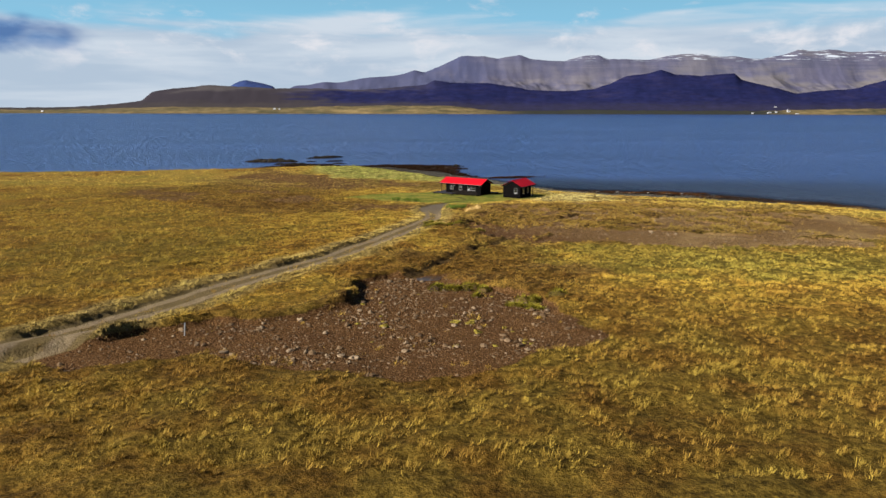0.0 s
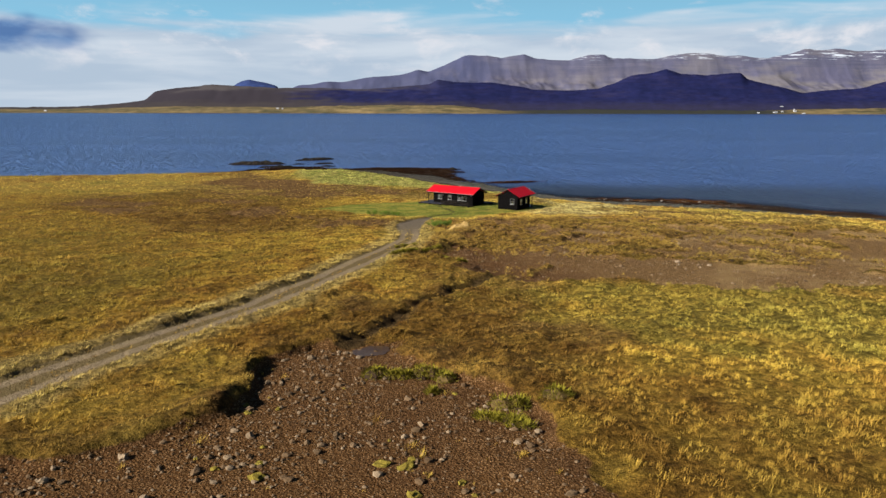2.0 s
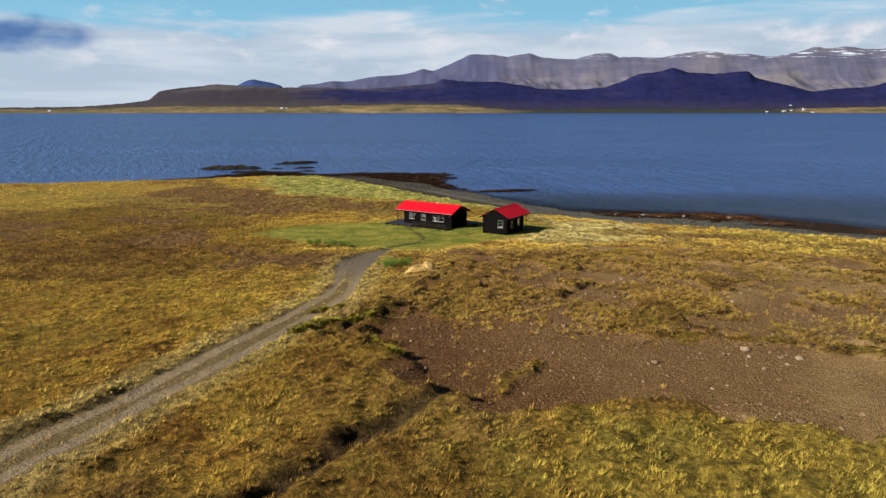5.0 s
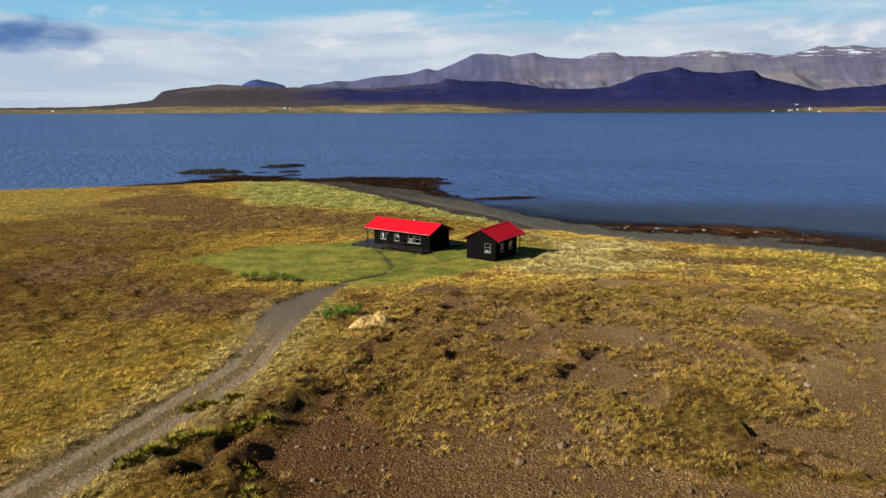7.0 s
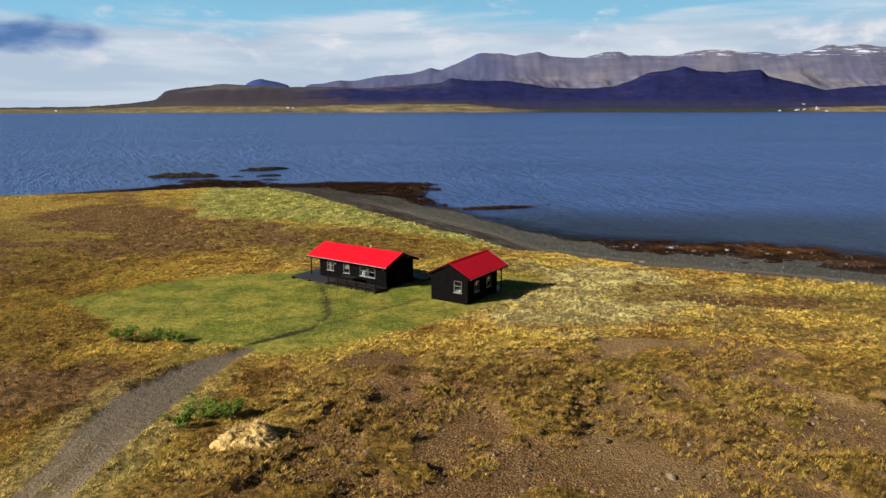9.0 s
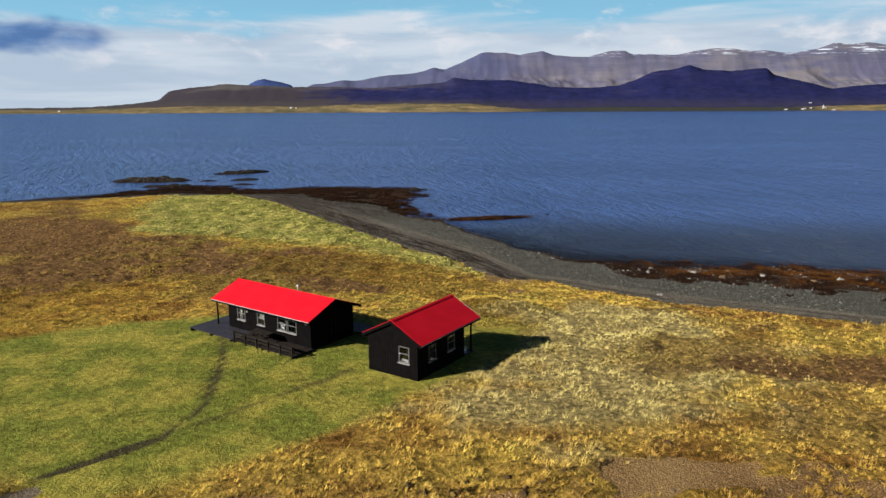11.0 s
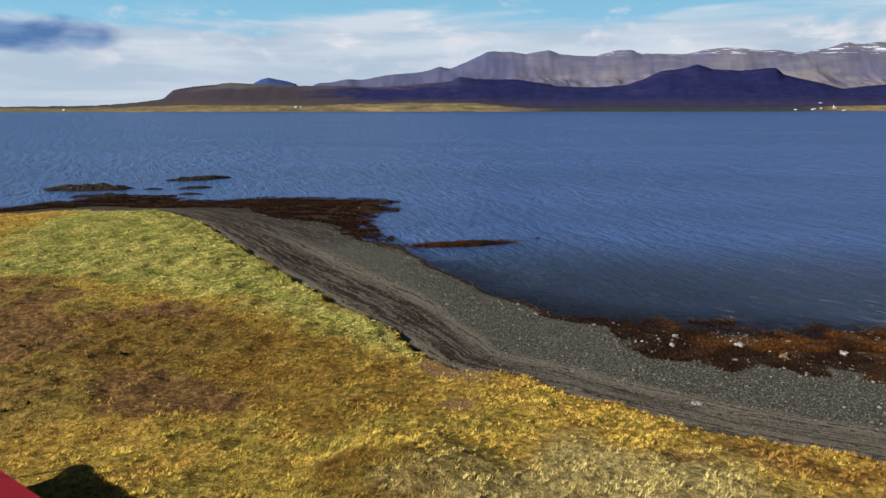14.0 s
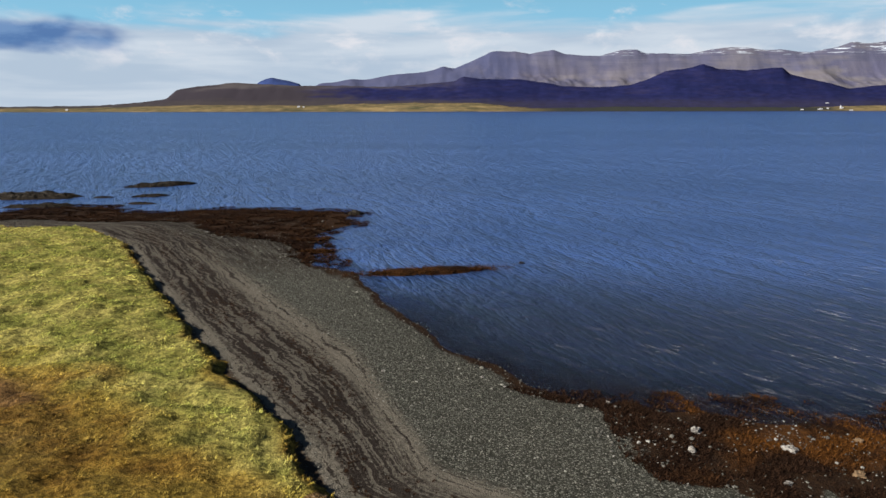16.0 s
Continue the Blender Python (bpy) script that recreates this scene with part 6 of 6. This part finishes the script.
stone_field("gravel_stones", px[ok], py[ok], z[ok], stone_sizes(ok.sum(), 0.022, 0.038, 0.26), 0.65, GREYSTONE, "scattered brown grey stones on bare gravel", "stones")

px, py = (np.concatenate(v) for v in zip(scatter(-30, 60, 165, 262, 5.6), scatter(60, 90, 150, 195, 1.2)))
z, c, grass, sea = survey(px, py)
ok = (c["beach"] > 0.6) & (sea > -1.0) & (rng.random(len(px)) < np.where((c["strand"] > 1.0) & (c["strand"] < 9.5), 0.12, 0.95) * (1 - 0.6 * c["weed"]))
stone_field("beach_pebbles", px[ok], py[ok], z[ok], stone_sizes(ok.sum(), 0.025, 0.022, 0.2), 0.6, BEACHSTONE, "grey and pale pebbles on the beach", "pebbles")

px, py = (np.concatenate(v) for v in zip(scatter(-75, 12, 238, 296, 13.0), scatter(30, 75, 176, 200, 36.0)))
z, c, grass, sea = survey(px, py)
ok = (c["weed"] > 0.3) & (rng.random(len(px)) < smooth(-0.25, 0.15, fbm(px, py, 2.2, 95, 4)))
far = np.where(py[ok] > 225, 1.6, 1.0)
blades_mesh("seaweed", px[ok], py[ok], np.maximum(z[ok], -0.05) + 0.04, far * rng.uniform(0.10, 0.30, ok.sum()), 6, (0.6, 1.7), (0.2, 0.75), (0.14, 0.30),
            {"rust": c["rust"][ok]}, WEED, "heaps of dark and rust brown seaweed", "seaweed")
for rx_, ry_, rl, rw in ((23.5, 237, 19, 4.6), (1.5, 257, 10, 4), (4.5, 248, 11, 3)):
    n_ = int(rl * rw * 14)
    ex, ey = rng.normal(0, rl * 0.2, n_), rng.normal(0, rw * 0.16, n_)
    blades_mesh("seaweed", rx_ + ex * 0.97 - ey * 0.24, ry_ + ey * 0.97 + ex * 0.24, np.full(n_, 0.22) + 0.1 * rng.random(n_), rng.uniform(0.15, 0.4, n_), 6, (0.6, 1.7), (0.1, 0.6), (0.14, 0.3),
                {"rust": np.full(n_, 0.45)}, WEED, "rust brown seaweed draped over a low reef", "seaweed")

# torn wrack in long lines on the upper beach
px, py = scatter(-30, 62, 163, 262, 7.0)
z, c, grass, sea = survey(px, py)
bands = fbm(c["along"] * 0.12, c["strand"] * 1.0, 1.0, 99, 3) + 0.25 * fbm(px, py, 1.2, 98, 2)
ok = (c["beach"] > 0.6) & (sea > 0) & (rng.random(len(px)) < c["wrack"] * smooth(0.0, 0.16, bands))
blades_mesh("wrack", px[ok], py[ok], z[ok] + 0.045, rng.uniform(0.08, 0.2, ok.sum()), 5, (0.6, 1.6), (0.05, 0.4), (0.14, 0.3),
            {"rust": np.full(ok.sum(), 0.1)}, WEED, "dark torn seaweed in lines along the beach", "seaweed")

px, py = (np.concatenate(v) for v in zip(scatter(28, 75, 176, 202, 4.0), scatter(-45, 10, 240, 292, 1.6)))
z, c, grass, sea = survey(px, py)
ok = (c["weed"] > 0.06) & (sea > -0.5) & (rng.random(len(px)) < np.maximum(0.7 * (c["weed"] < 0.6), smooth(0.0, 0.2, fbm(px, py, 3.5, 97))))
stone_field("shore_stones", px[ok], py[ok], z[ok] + 0.04, stone_sizes(ok.sum(), 0.03, 0.032, 0.2), 0.55, SHELL, "pale and dark stones among the seaweed", "stones")
